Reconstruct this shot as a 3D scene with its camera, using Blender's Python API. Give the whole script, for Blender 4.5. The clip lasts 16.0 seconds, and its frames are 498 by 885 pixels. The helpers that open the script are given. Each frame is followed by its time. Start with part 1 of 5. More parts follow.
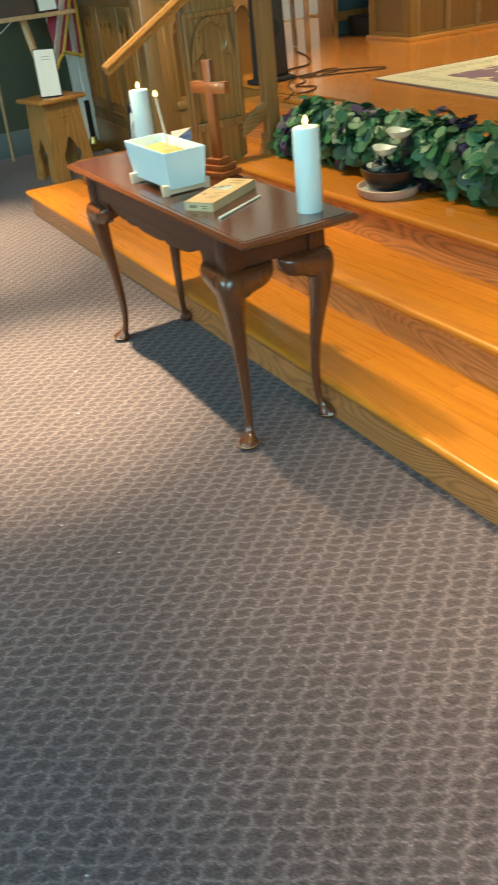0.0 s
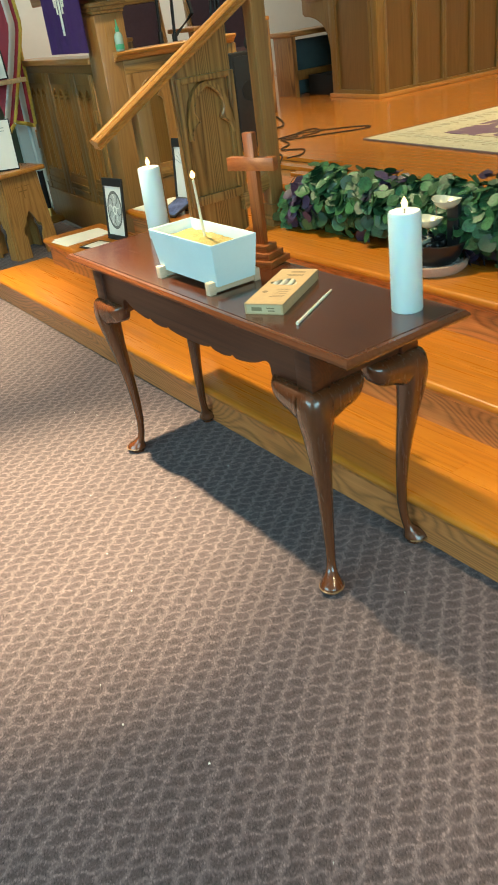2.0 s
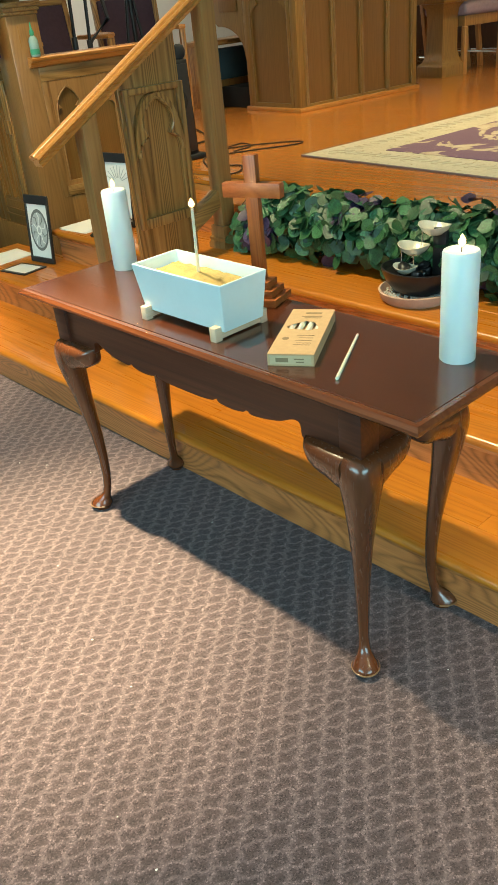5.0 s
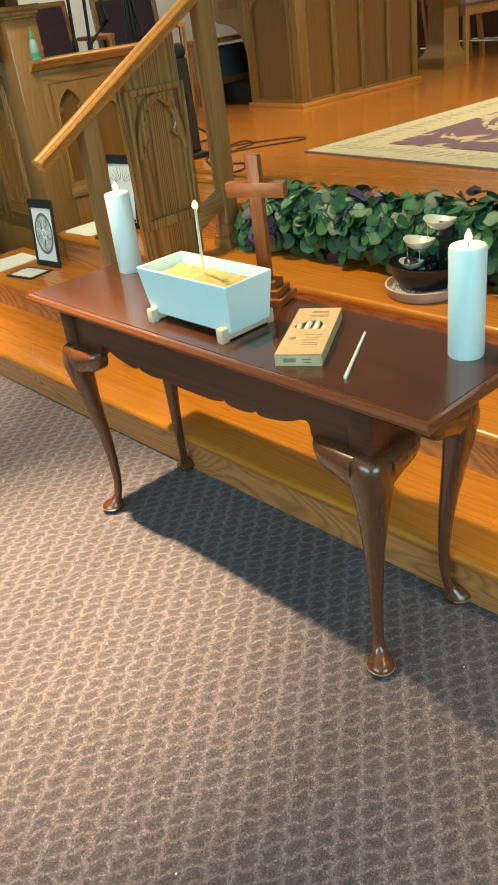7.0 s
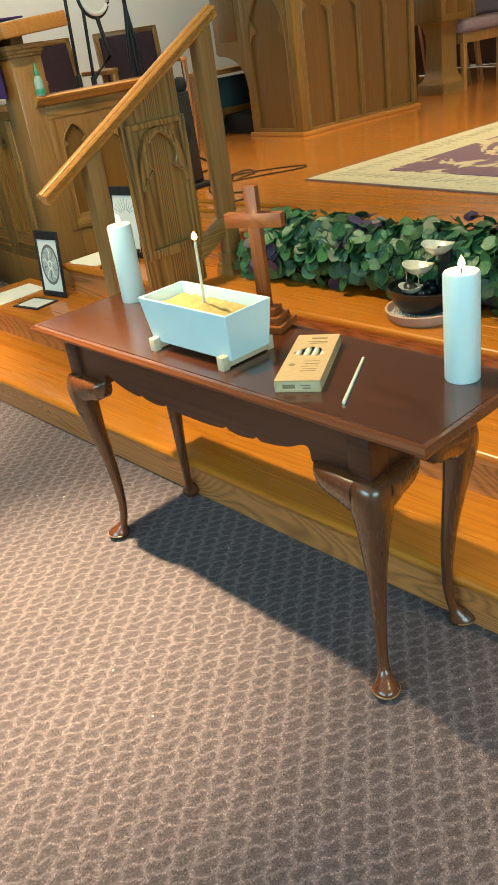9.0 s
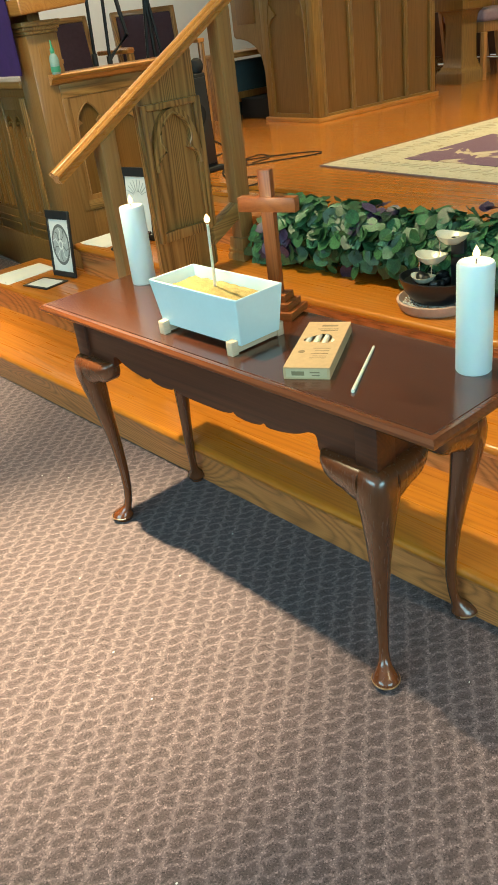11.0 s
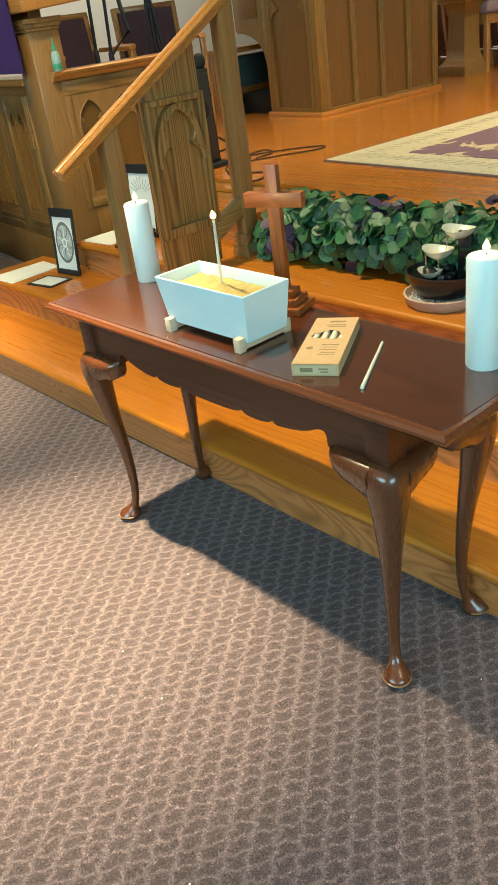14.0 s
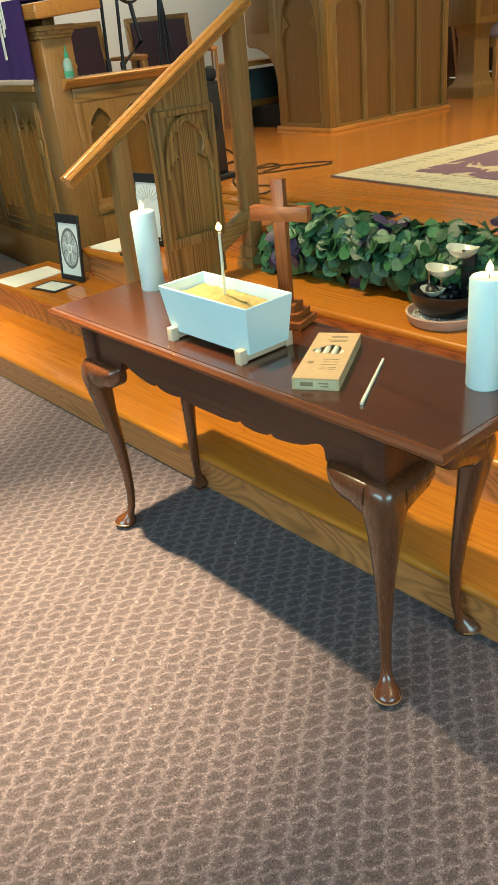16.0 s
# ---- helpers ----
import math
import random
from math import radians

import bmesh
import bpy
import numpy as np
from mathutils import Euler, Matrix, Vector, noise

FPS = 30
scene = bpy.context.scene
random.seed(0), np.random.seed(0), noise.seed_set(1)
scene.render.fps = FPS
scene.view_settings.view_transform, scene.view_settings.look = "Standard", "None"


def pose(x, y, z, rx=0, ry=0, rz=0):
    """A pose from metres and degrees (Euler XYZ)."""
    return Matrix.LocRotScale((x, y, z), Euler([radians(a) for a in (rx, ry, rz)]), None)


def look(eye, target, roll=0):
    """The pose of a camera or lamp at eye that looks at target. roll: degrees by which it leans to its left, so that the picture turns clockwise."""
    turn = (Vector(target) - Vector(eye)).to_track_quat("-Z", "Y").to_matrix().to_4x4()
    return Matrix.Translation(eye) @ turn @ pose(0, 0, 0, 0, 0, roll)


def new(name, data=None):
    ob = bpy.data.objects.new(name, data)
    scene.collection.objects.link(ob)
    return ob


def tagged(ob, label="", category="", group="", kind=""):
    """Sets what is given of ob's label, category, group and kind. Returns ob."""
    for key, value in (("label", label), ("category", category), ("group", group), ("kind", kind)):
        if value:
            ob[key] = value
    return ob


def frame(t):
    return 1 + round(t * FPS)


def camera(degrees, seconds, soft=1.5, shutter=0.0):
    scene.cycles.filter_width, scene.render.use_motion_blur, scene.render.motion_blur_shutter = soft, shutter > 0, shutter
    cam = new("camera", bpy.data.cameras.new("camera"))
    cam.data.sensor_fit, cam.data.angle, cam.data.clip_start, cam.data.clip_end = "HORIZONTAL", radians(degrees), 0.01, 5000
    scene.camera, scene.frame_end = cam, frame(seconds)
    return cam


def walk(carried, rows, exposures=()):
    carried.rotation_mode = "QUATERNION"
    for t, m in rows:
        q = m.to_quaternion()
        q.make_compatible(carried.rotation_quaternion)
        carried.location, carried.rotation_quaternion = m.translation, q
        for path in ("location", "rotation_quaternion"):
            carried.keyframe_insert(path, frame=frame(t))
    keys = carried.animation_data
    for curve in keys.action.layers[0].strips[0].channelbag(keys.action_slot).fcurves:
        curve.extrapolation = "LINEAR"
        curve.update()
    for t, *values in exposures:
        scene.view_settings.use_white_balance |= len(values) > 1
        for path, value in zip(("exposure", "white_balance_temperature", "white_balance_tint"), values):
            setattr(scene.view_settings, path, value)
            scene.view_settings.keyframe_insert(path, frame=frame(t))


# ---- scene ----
cam = camera(34.8, 16.0, soft=1.2, shutter=0.4)
PATH = [
    (0, (0.111, 0.006, 1.442), (0.863, 1.53, 0.387), -6.9),
    (0.5, (0.004, 0.199, 1.452), (0.682, 1.747, 0.382), -7.3),
    (1, (-0.056, 0.361, 1.466), (0.775, 1.862, 0.438), -8.2),
    (1.5, (-0.017, 0.489, 1.46), (0.931, 1.941, 0.464), -8.0),
    (2, (0.071, 0.682, 1.462), (0.989, 2.172, 0.493), -8.2),
    (2.5, (0.122, 0.81, 1.45), (1.027, 2.305, 0.477), -7.0),
    (3, (0.085, 0.96, 1.46), (1.047, 2.418, 0.486), -7.1),
    (3.5, (0.043, 1.1, 1.465), (1.129, 2.475, 0.501), -8.0),
    (6, (0.022, 1.149, 1.487), (1.159, 2.46, 0.493), -5.7),
    (6.5, (0.031, 1.16, 1.481), (1.139, 2.493, 0.484), -6.5),
    (7, (0.032, 1.142, 1.488), (1.147, 2.477, 0.502), -7.8),
    (7.5, (0.031, 1.132, 1.502), (1.146, 2.508, 0.571), -7.7),
    (8, (0.036, 1.118, 1.504), (1.166, 2.484, 0.578), -8.1),
    (8.5, (0.039, 1.115, 1.5), (1.174, 2.479, 0.577), -8.6),
    (9, (0.034, 1.115, 1.5), (1.158, 2.483, 0.569), -8.9),
    (11.5, (0.036, 1.125, 1.493), (1.134, 2.493, 0.531), -7.3),
    (12, (0.039, 1.128, 1.494), (1.128, 2.498, 0.527), -7.7),
    (12.5, (0.048, 1.136, 1.49), (1.133, 2.508, 0.519), -8.0),
    (13, (0.04, 1.139, 1.495), (1.125, 2.509, 0.522), -8.3),
    (13.5, (0.037, 1.133, 1.496), (1.125, 2.503, 0.527), -8.3),
    (14, (0.037, 1.139, 1.492), (1.126, 2.512, 0.527), -8.2),
    (14.5, (0.044, 1.14, 1.492), (1.131, 2.518, 0.533), -8.0),
    (15, (0.044, 1.142, 1.491), (1.132, 2.524, 0.537), -7.5),
    (15.5, (0.042, 1.137, 1.49), (1.137, 2.517, 0.543), -6.8),
    (16, (0.037, 1.14, 1.494), (1.141, 2.517, 0.553), -6.1),
]
walk(cam, [(t, look(eye, target, roll)) for t, eye, target, roll in PATH], [(0, 0.10), (1, 0.12), (2.5, 0.08), (3.7, 0.04), (16, 0.04)])

# ---------------------------------------------------------------- world and light
world = bpy.data.worlds.new("daylight")
scene.world = world
world.use_nodes = True
wn = world.node_tree.nodes
sky = wn.new("ShaderNodeTexSky")
sky.sky_type, sky.sun_disc = "NISHITA", False
sky.sun_elevation, sky.sun_rotation = radians(40), radians(200)
world.node_tree.links.new(sky.outputs[0], wn["Background"].inputs[0])
wn["Background"].inputs[1].default_value = 0.12


def spot(name, eye, target, watts, degrees, colour, blend=0.6, radius=0.06):
    lamp = bpy.data.lights.new(name, "SPOT")
    lamp.energy, lamp.spot_size, lamp.spot_blend, lamp.color, lamp.shadow_soft_size = watts, radians(degrees), blend, colour, radius
    ob = new(name, lamp)
    ob.matrix_world = look(eye, target)
    return ob


def area(name, eye, target, watts, sx, sy, colour):
    lamp = bpy.data.lights.new(name, "AREA")
    lamp.shape, lamp.size, lamp.size_y, lamp.energy, lamp.color = "RECTANGLE", sx, sy, watts, colour
    ob = new(name, lamp)
    ob.matrix_world = look(eye, target)
    return ob


WARM = (1.0, 0.87, 0.51)
AMBER = (1.0, 0.79, 0.40)
COOL = (0.44, 0.89, 1.0)
CEIL = 4.6
# Unseen ceiling spots; the first three follow the table shadow and floor pools.
UNSEEN_SPOTS = [  # place under the ceiling, target, watts, cone, colour
    ((0.836, 4.13, CEIL - 0.06), (1.45, 2.95, 0.0), 1050, 54, WARM),
    ((0.836, 4.13, CEIL - 0.06), (0.62, 3.00, 0.0), 3300, 25, WARM),
    ((0.70, 6.10, CEIL - 0.06), (0.65, 5.30, 0.0), 3600, 34, WARM),
    # Added to brighten the right-hand treads and carpet.
    ((1.5, -0.3, CEIL - 0.06), (1.85, 0.65, 0.0), 1200, 42, WARM),
    # Assumed spots that give the chancel its amber light.
    ((4.2, 1.8, CEIL - 0.06), (4.2, 1.9, 0.6), 600, 62, AMBER),
    ((4.2, 4.6, CEIL - 0.06), (4.0, 4.7, 0.6), 600, 64, AMBER),
    ((6.6, 3.4, CEIL - 0.06), (6.2, 4.2, 0.6), 600, 80, AMBER),
    # Added to light the choir screen's faces.
    ((0.9, 3.4, CEIL - 0.06), (2.75, 5.60, 0.9), 700, 44, WARM),
    # Added to light the chancel wall.
    ((4.6, 7.4, CEIL - 0.06), (4.4, 9.3, 1.8), 480, 120, (1.0, 0.90, 0.74)),
]
for eye, target, watts, cone, colour in UNSEEN_SPOTS:
    spot("unseen_ceiling_spot", eye, target, watts, cone, colour, 1.0, 0.08)
area("window_daylight", (-4.95, 2.4, 2.8), (0, 2.4, 1.2), 225, 4.4, 2.2, COOL)
area("window_daylight", (-1.0, -3.95, 2.8), (-0.6, 0, 1.2), 205, 4.4, 2.2, COOL)
for flame in ((1.401, 2.018, 1.012), (1.412, 3.258, 1.017), (1.226, 2.651, 1.066)):
    lamp = bpy.data.lights.new("candle_light", "POINT")
    lamp.energy, lamp.color, lamp.shadow_soft_size = 1.6, (1.0, 0.64, 0.26), 0.008
    new("candle_light", lamp).location = flame


# ---------------------------------------------------------------- materials
def nodes_of(name):
    m = bpy.data.materials.new(name)
    m.use_nodes = True
    nt = m.node_tree
    return m, nt, nt.nodes["Principled BSDF"]


def link(nt, a, b):
    nt.links.new(a, b)


def ramp(nt, fac, stops):
    r = nt.nodes.new("ShaderNodeValToRGB")
    els = r.color_ramp.elements
    while len(els) < len(stops):
        els.new(0.5)
    for e, (p, c) in zip(els, stops):
        e.position, e.color = p, (*c, 1)
    link(nt, fac, r.inputs[0])
    return r.outputs[0]


def mapped(nt, scale, rot=(0, 0, 0), coord="Object"):
    tc = nt.nodes.new("ShaderNodeTexCoord")
    mp = nt.nodes.new("ShaderNodeMapping")
    mp.inputs["Scale"].default_value = scale
    mp.inputs["Rotation"].default_value = rot
    link(nt, tc.outputs[coord], mp.inputs[0])
    return mp.outputs[0]


def noise_tex(nt, vec, scale, detail=4.0, rough=0.55, dist=0.0):
    n = nt.nodes.new("ShaderNodeTexNoise")
    n.inputs["Scale"].default_value, n.inputs["Detail"].default_value = scale, detail
    n.inputs["Roughness"].default_value, n.inputs["Distortion"].default_value = rough, dist
    if vec:
        link(nt, vec, n.inputs["Vector"])
    return n.outputs[0]


def math_node(nt, op, a, b):
    n = nt.nodes.new("ShaderNodeMath")
    n.operation = op
    for i, v in enumerate((a, b)):
        if isinstance(v, (int, float)):
            n.inputs[i].default_value = v
        else:
            link(nt, v, n.inputs[i])
    return n.outputs[0]


def mix(nt, fac, a, b, kind="MIX"):
    n = nt.nodes.new("ShaderNodeMix")
    n.data_type, n.blend_type = "RGBA", kind
    for s, v in ((n.inputs[0], fac), (n.inputs[6], a), (n.inputs[7], b)):
        if isinstance(v, (int, float)):
            s.default_value = v
        elif isinstance(v, tuple):
            s.default_value = (*v, 1)
        else:
            link(nt, v, s)
    return n.outputs[2]


def bump(nt, bsdf, height, strength, distance=0.002):
    b = nt.nodes.new("ShaderNodeBump")
    b.inputs["Strength"].default_value, b.inputs["Distance"].default_value = strength, distance
    link(nt, height, b.inputs["Height"])
    link(nt, b.outputs[0], bsdf.inputs["Normal"])


def wood(name, dark, mid, light, axis, rough=0.3, grain=1.0, size=1.0, vary=0.25, coat=0.25, figure=0.40):
    """Varnished wood: long growth figure and fine pores along one axis, each piece a little different."""
    m, nt, bsdf = nodes_of(name)
    k = "xyz".index(axis)
    info = nt.nodes.new("ShaderNodeObjectInfo")
    off = nt.nodes.new("ShaderNodeCombineXYZ")
    for i in range(3):
        link(nt, math_node(nt, "MULTIPLY", info.outputs["Random"], 37.3 + 11 * i), off.inputs[i])

    def stretched(across, along):
        s = [across / size] * 3
        s[k] = along / size
        add = nt.nodes.new("ShaderNodeVectorMath")
        add.operation = "ADD"
        link(nt, mapped(nt, s), add.inputs[0])
        link(nt, off.outputs[0], add.inputs[1])
        return add.outputs[0]

    low = noise_tex(nt, stretched(9.0, figure), 0.6, 1.0, 0.4, 0.25)
    ringpos = math_node(nt, "MULTIPLY", low, 34.0)
    rings = math_node(nt, "ABSOLUTE", math_node(nt, "SUBTRACT", math_node(nt, "FRACT", ringpos, 0), 0.5), 0)
    soft = math_node(nt, "POWER", math_node(nt, "MULTIPLY", rings, 2.0), 1.5)
    fine = noise_tex(nt, stretched(110.0, 2.2), 1.0, 4.0, 0.6)
    pore = noise_tex(nt, stretched(320.0, 9.0), 1.0, 2.0, 0.6)
    f = math_node(nt, "ADD", math_node(nt, "MULTIPLY", soft, 0.34 * grain), math_node(nt, "ADD", math_node(nt, "MULTIPLY", fine, 0.55), math_node(nt, "MULTIPLY", pore, 0.25)))
    col = ramp(nt, f, [(0.28, light), (0.50, mid), (0.90, dark)])
    big = noise_tex(nt, mapped(nt, (1.3, 1.3, 1.3)), 1.0, 3.0)
    tone = math_node(nt, "ADD", math_node(nt, "MULTIPLY", info.outputs["Random"], vary), math_node(nt, "MULTIPLY", big, vary))
    hsv = nt.nodes.new("ShaderNodeHueSaturation")
    link(nt, math_node(nt, "ADD", tone, 1.0 - vary), hsv.inputs["Value"])
    link(nt, col, hsv.inputs["Color"])
    link(nt, hsv.outputs[0], bsdf.inputs["Base Color"])
    link(nt, math_node(nt, "ADD", math_node(nt, "MULTIPLY", fine, 0.25), rough - 0.1), bsdf.inputs["Roughness"])
    bsdf.inputs["Coat Weight"].default_value = coat
    bsdf.inputs["Coat Roughness"].default_value = 0.15
    bump(nt, bsdf, f, 0.18, 0.0008)
    return m


def plain(name, colour, rough=0.5, metal=0.0, vary=0.12, scale=14.0, coat=0.0, trans=0.0, bumpy=0.1):
    m, nt, bsdf = nodes_of(name)
    n = noise_tex(nt, mapped(nt, (1, 1, 1)), scale, 5.0)
    fine = noise_tex(nt, mapped(nt, (1, 1, 1)), scale * 9, 3.0)
    f = math_node(nt, "ADD", math_node(nt, "MULTIPLY", n, 0.7), math_node(nt, "MULTIPLY", fine, 0.3))
    a = tuple(c * (1 - vary) for c in colour)
    b = tuple(min(1, c * (1 + vary)) for c in colour)
    link(nt, ramp(nt, f, [(0.3, a), (0.7, b)]), bsdf.inputs["Base Color"])
    bsdf.inputs["Roughness"].default_value, bsdf.inputs["Metallic"].default_value = rough, metal
    bsdf.inputs["Coat Weight"].default_value = coat
    bsdf.inputs["Transmission Weight"].default_value = trans
    if bumpy:
        bump(nt, bsdf, fine, bumpy, 0.001)
    return m


def carpet_material():
    """Grey-brown loop pile with a paler woven lattice."""
    m, nt, bsdf = nodes_of("carpet")
    wob = noise_tex(nt, mapped(nt, (1, 1, 1)), 38.0, 2.0)
    grid = []
    for ang, per in ((radians(51.4), 0.050), (radians(-57.8), 0.0335)):
        tc = mapped(nt, (1, 1, 1), (0, 0, ang))
        sep = nt.nodes.new("ShaderNodeSeparateXYZ")
        link(nt, tc, sep.inputs[0])
        wave = math_node(nt, "MULTIPLY", math_node(nt, "SINE", math_node(nt, "MULTIPLY", sep.outputs[1], 2 * math.pi / 0.043), 0), 0.09)
        x = math_node(nt, "ADD", math_node(nt, "ADD", math_node(nt, "MULTIPLY", sep.outputs[0], 1.0 / per), wave), math_node(nt, "MULTIPLY", wob, 0.30))
        tri = math_node(nt, "ABSOLUTE", math_node(nt, "SUBTRACT", math_node(nt, "FRACT", x, 0), 0.5), 0)
        grid.append(math_node(nt, "SUBTRACT", 0.5, tri))
    line = math_node(nt, "MINIMUM", grid[0], math_node(nt, "ADD", math_node(nt, "MULTIPLY", grid[1], 1.0), 0.014))
    vor = nt.nodes.new("ShaderNodeTexVoronoi")
    vor.inputs["Scale"].default_value = 340.0
    link(nt, mapped(nt, (1, 1, 1)), vor.inputs["Vector"])
    cell = nt.nodes.new("ShaderNodeSeparateColor")
    link(nt, vor.outputs["Color"], cell.inputs[0])
    pile = cell.outputs[0]
    tuft = noise_tex(nt, mapped(nt, (1, 1, 1)), 150.0, 3.0, 0.8)
    f = math_node(nt, "ADD", line, math_node(nt, "MULTIPLY", math_node(nt, "SUBTRACT", tuft, 0.5), 0.50))
    base = ramp(nt, f, [(0.0, (0.200, 0.143, 0.150)), (0.09, (0.170, 0.121, 0.127)), (0.18, (0.110, 0.077, 0.082)), (0.45, (0.095, 0.0655, 0.070))])
    grit = ramp(nt, pile, [(0.0, (0.48, 0.48, 0.49)), (0.14, (0.78, 0.78, 0.79)), (0.45, (0.93, 0.93, 0.93)), (0.78, (1.06, 1.06, 1.06)), (0.90, (1.35, 1.34, 1.33)), (1.0, (1.9, 1.88, 1.86))])
    worn = noise_tex(nt, mapped(nt, (1, 1, 1)), 1.6, 3.0)
    col = mix(nt, 1.0, base, grit, "MULTIPLY")
    col = mix(nt, 1.0, col, ramp(nt, worn, [(0.3, (0.88, 0.88, 0.88)), (0.7, (1.06, 1.05, 1.04))]), "MULTIPLY")
    link(nt, col, bsdf.inputs["Base Color"])
    bsdf.inputs["Roughness"].default_value = 0.95
    bsdf.inputs["Sheen Weight"].default_value = 0.15
    bsdf.inputs["Specular IOR Level"].default_value = 0.15
    h = math_node(nt, "ADD", pile, math_node(nt, "MULTIPLY", f, -0.6))
    bump(nt, bsdf, h, 0.55, 0.004)
    return m


def rug_material():
    m, nt, bsdf = nodes_of("rug_pile")
    n = noise_tex(nt, mapped(nt, (1, 1, 1)), 4.2, 3.0, 0.6, 0.8)
    fine = noise_tex(nt, mapped(nt, (1, 1, 1)), 260.0, 2.0)
    col = ramp(nt, n, [(0.50, (0.17, 0.10, 0.16)), (0.525, (0.22, 0.14, 0.18)), (0.535, (0.46, 0.37, 0.27)), (0.62, (0.56, 0.49, 0.37))])
    link(nt, mix(nt, 0.25, col, fine, "OVERLAY"), bsdf.inputs["Base Color"])
    bsdf.inputs["Roughness"].default_value = 0.95
    bump(nt, bsdf, fine, 0.5, 0.003)
    return m


def rug_border_material():
    m, nt, bsdf = nodes_of("rug_border")
    n = noise_tex(nt, mapped(nt, (1, 1, 1)), 22.0, 4.0, 0.6, 1.2)
    fine = noise_tex(nt, mapped(nt, (1, 1, 1)), 260.0, 2.0)
    col = ramp(nt, n, [(0.30, (0.34, 0.29, 0.18)), (0.40, (0.50, 0.46, 0.34)), (0.65, (0.56, 0.52, 0.40))])
    link(nt, mix(nt, 0.2, col, fine, "OVERLAY"), bsdf.inputs["Base Color"])
    bsdf.inputs["Roughness"].default_value = 0.95
    bump(nt, bsdf, fine, 0.5, 0.003)
    return m


def leaf_material(name, dark, light):
    m, nt, bsdf = nodes_of(name)
    info = nt.nodes.new("ShaderNodeObjectInfo")
    geo = nt.nodes.new("ShaderNodeNewGeometry")
    r = math_node(nt, "FRACT", math_node(nt, "ADD", info.outputs["Random"], geo.outputs["Random Per Island"]), 0)
    base = ramp(nt, r, [(0.0, dark), (0.7, light), (1.0, tuple(c * 1.25 for c in light))])
    vein = noise_tex(nt, mapped(nt, (1, 1, 1)), 130.0, 3.0, 0.7)
    link(nt, mix(nt, 0.8, base, ramp(nt, vein, [(0.35, (0.35, 0.4, 0.35)), (0.65, (1.25, 1.35, 1.2))]), "MULTIPLY"), bsdf.inputs["Base Color"])
    bsdf.inputs["Roughness"].default_value = 0.38
    bump(nt, bsdf, vein, 0.6, 0.003)
    return m


def wax(name, colour):
    m, nt, bsdf = nodes_of(name)
    n = noise_tex(nt, mapped(nt, (1, 1, 1)), 9.0, 4.0)
    link(nt, ramp(nt, n, [(0.3, tuple(c * 0.95 for c in colour)), (0.7, colour)]), bsdf.inputs["Base Color"])
    bsdf.inputs["Roughness"].default_value = 0.42
    bsdf.inputs["Subsurface Weight"].default_value = 0.25
    bsdf.inputs["Subsurface Radius"].default_value = (0.02, 0.014, 0.008)
    bsdf.inputs["Subsurface Scale"].default_value = 0.5
    return m


def glow(name, colour, strength):
    m, nt, bsdf = nodes_of(name)
    bsdf.inputs["Base Color"].default_value = (*colour, 1)
    bsdf.inputs["Emission Color"].default_value = (*colour, 1)
    bsdf.inputs["Emission Strength"].default_value = strength
    return m


def sand_material():
    m, nt, bsdf = nodes_of("sand")
    n = noise_tex(nt, mapped(nt, (1, 1, 1)), 700.0, 3.0, 0.8)
    big = noise_tex(nt, mapped(nt, (1, 1, 1)), 30.0, 4.0)
    col = ramp(nt, n, [(0.3, (0.46, 0.30, 0.09)), (0.6, (0.78, 0.58, 0.22))])
    link(nt, mix(nt, 0.6, col, ramp(nt, big, [(0.35, (0.6, 0.6, 0.6)), (0.6, (1, 1, 1))]), "MULTIPLY"), bsdf.inputs["Base Color"])
    bsdf.inputs["Roughness"].default_value = 0.95
    bump(nt, bsdf, math_node(nt, "ADD", n, big), 0.8, 0.004)
    return m


def stripes_material():
    """Cloth of red and white bars."""
    m, nt, bsdf = nodes_of("striped_cloth")
    sep = nt.nodes.new("ShaderNodeSeparateXYZ")
    tc = nt.nodes.new("ShaderNodeUVMap")
    link(nt, tc.outputs[0], sep.inputs[0])
    s = math_node(nt, "FRACT", sep.outputs[0], 0)
    link(nt, ramp(nt, math_node(nt, "GREATER_THAN", s, 0.5), [(0.0, (0.34, 0.014, 0.030)), (1.0, (0.80, 0.78, 0.74))]), bsdf.inputs["Base Color"])
    bsdf.inputs["Roughness"].default_value = 0.6
    weave = noise_tex(nt, mapped(nt, (1, 1, 1)), 400.0, 2.0)
    bump(nt, bsdf, weave, 0.2, 0.001)
    return m


OAK_D, OAK_M, OAK_L = (0.130, 0.055, 0.0135), (0.345, 0.168, 0.046), (0.440, 0.228, 0.070)
oak_x = wood("oak_grain_x", OAK_D, OAK_M, OAK_L, "x")
oak_y = wood("oak_grain_y", OAK_D, OAK_M, OAK_L, "y")
oak_z = wood("oak_grain_z", OAK_D, OAK_M, OAK_L, "z", 0.32, 1.3)
riser_oak = wood("riser_oak", (0.24, 0.078, 0.022), (0.56, 0.190, 0.056), (0.66, 0.245, 0.078), "y", 0.33, 1.05, 1.0, 0.25, 0.25, 1.8)
tread_oak = wood("tread_oak", (0.33, 0.092, 0.007), (0.52, 0.163, 0.012), (0.58, 0.198, 0.018), "y", 0.28, 0.7, 1.4, 0.18, 0.4)
floor_oak = wood("floor_oak", (0.371, 0.118, 0.0145), (0.490, 0.168, 0.0215), (0.530, 0.194, 0.027), "y", 0.17, 0.5, 1.0, 0.22, 0.6)
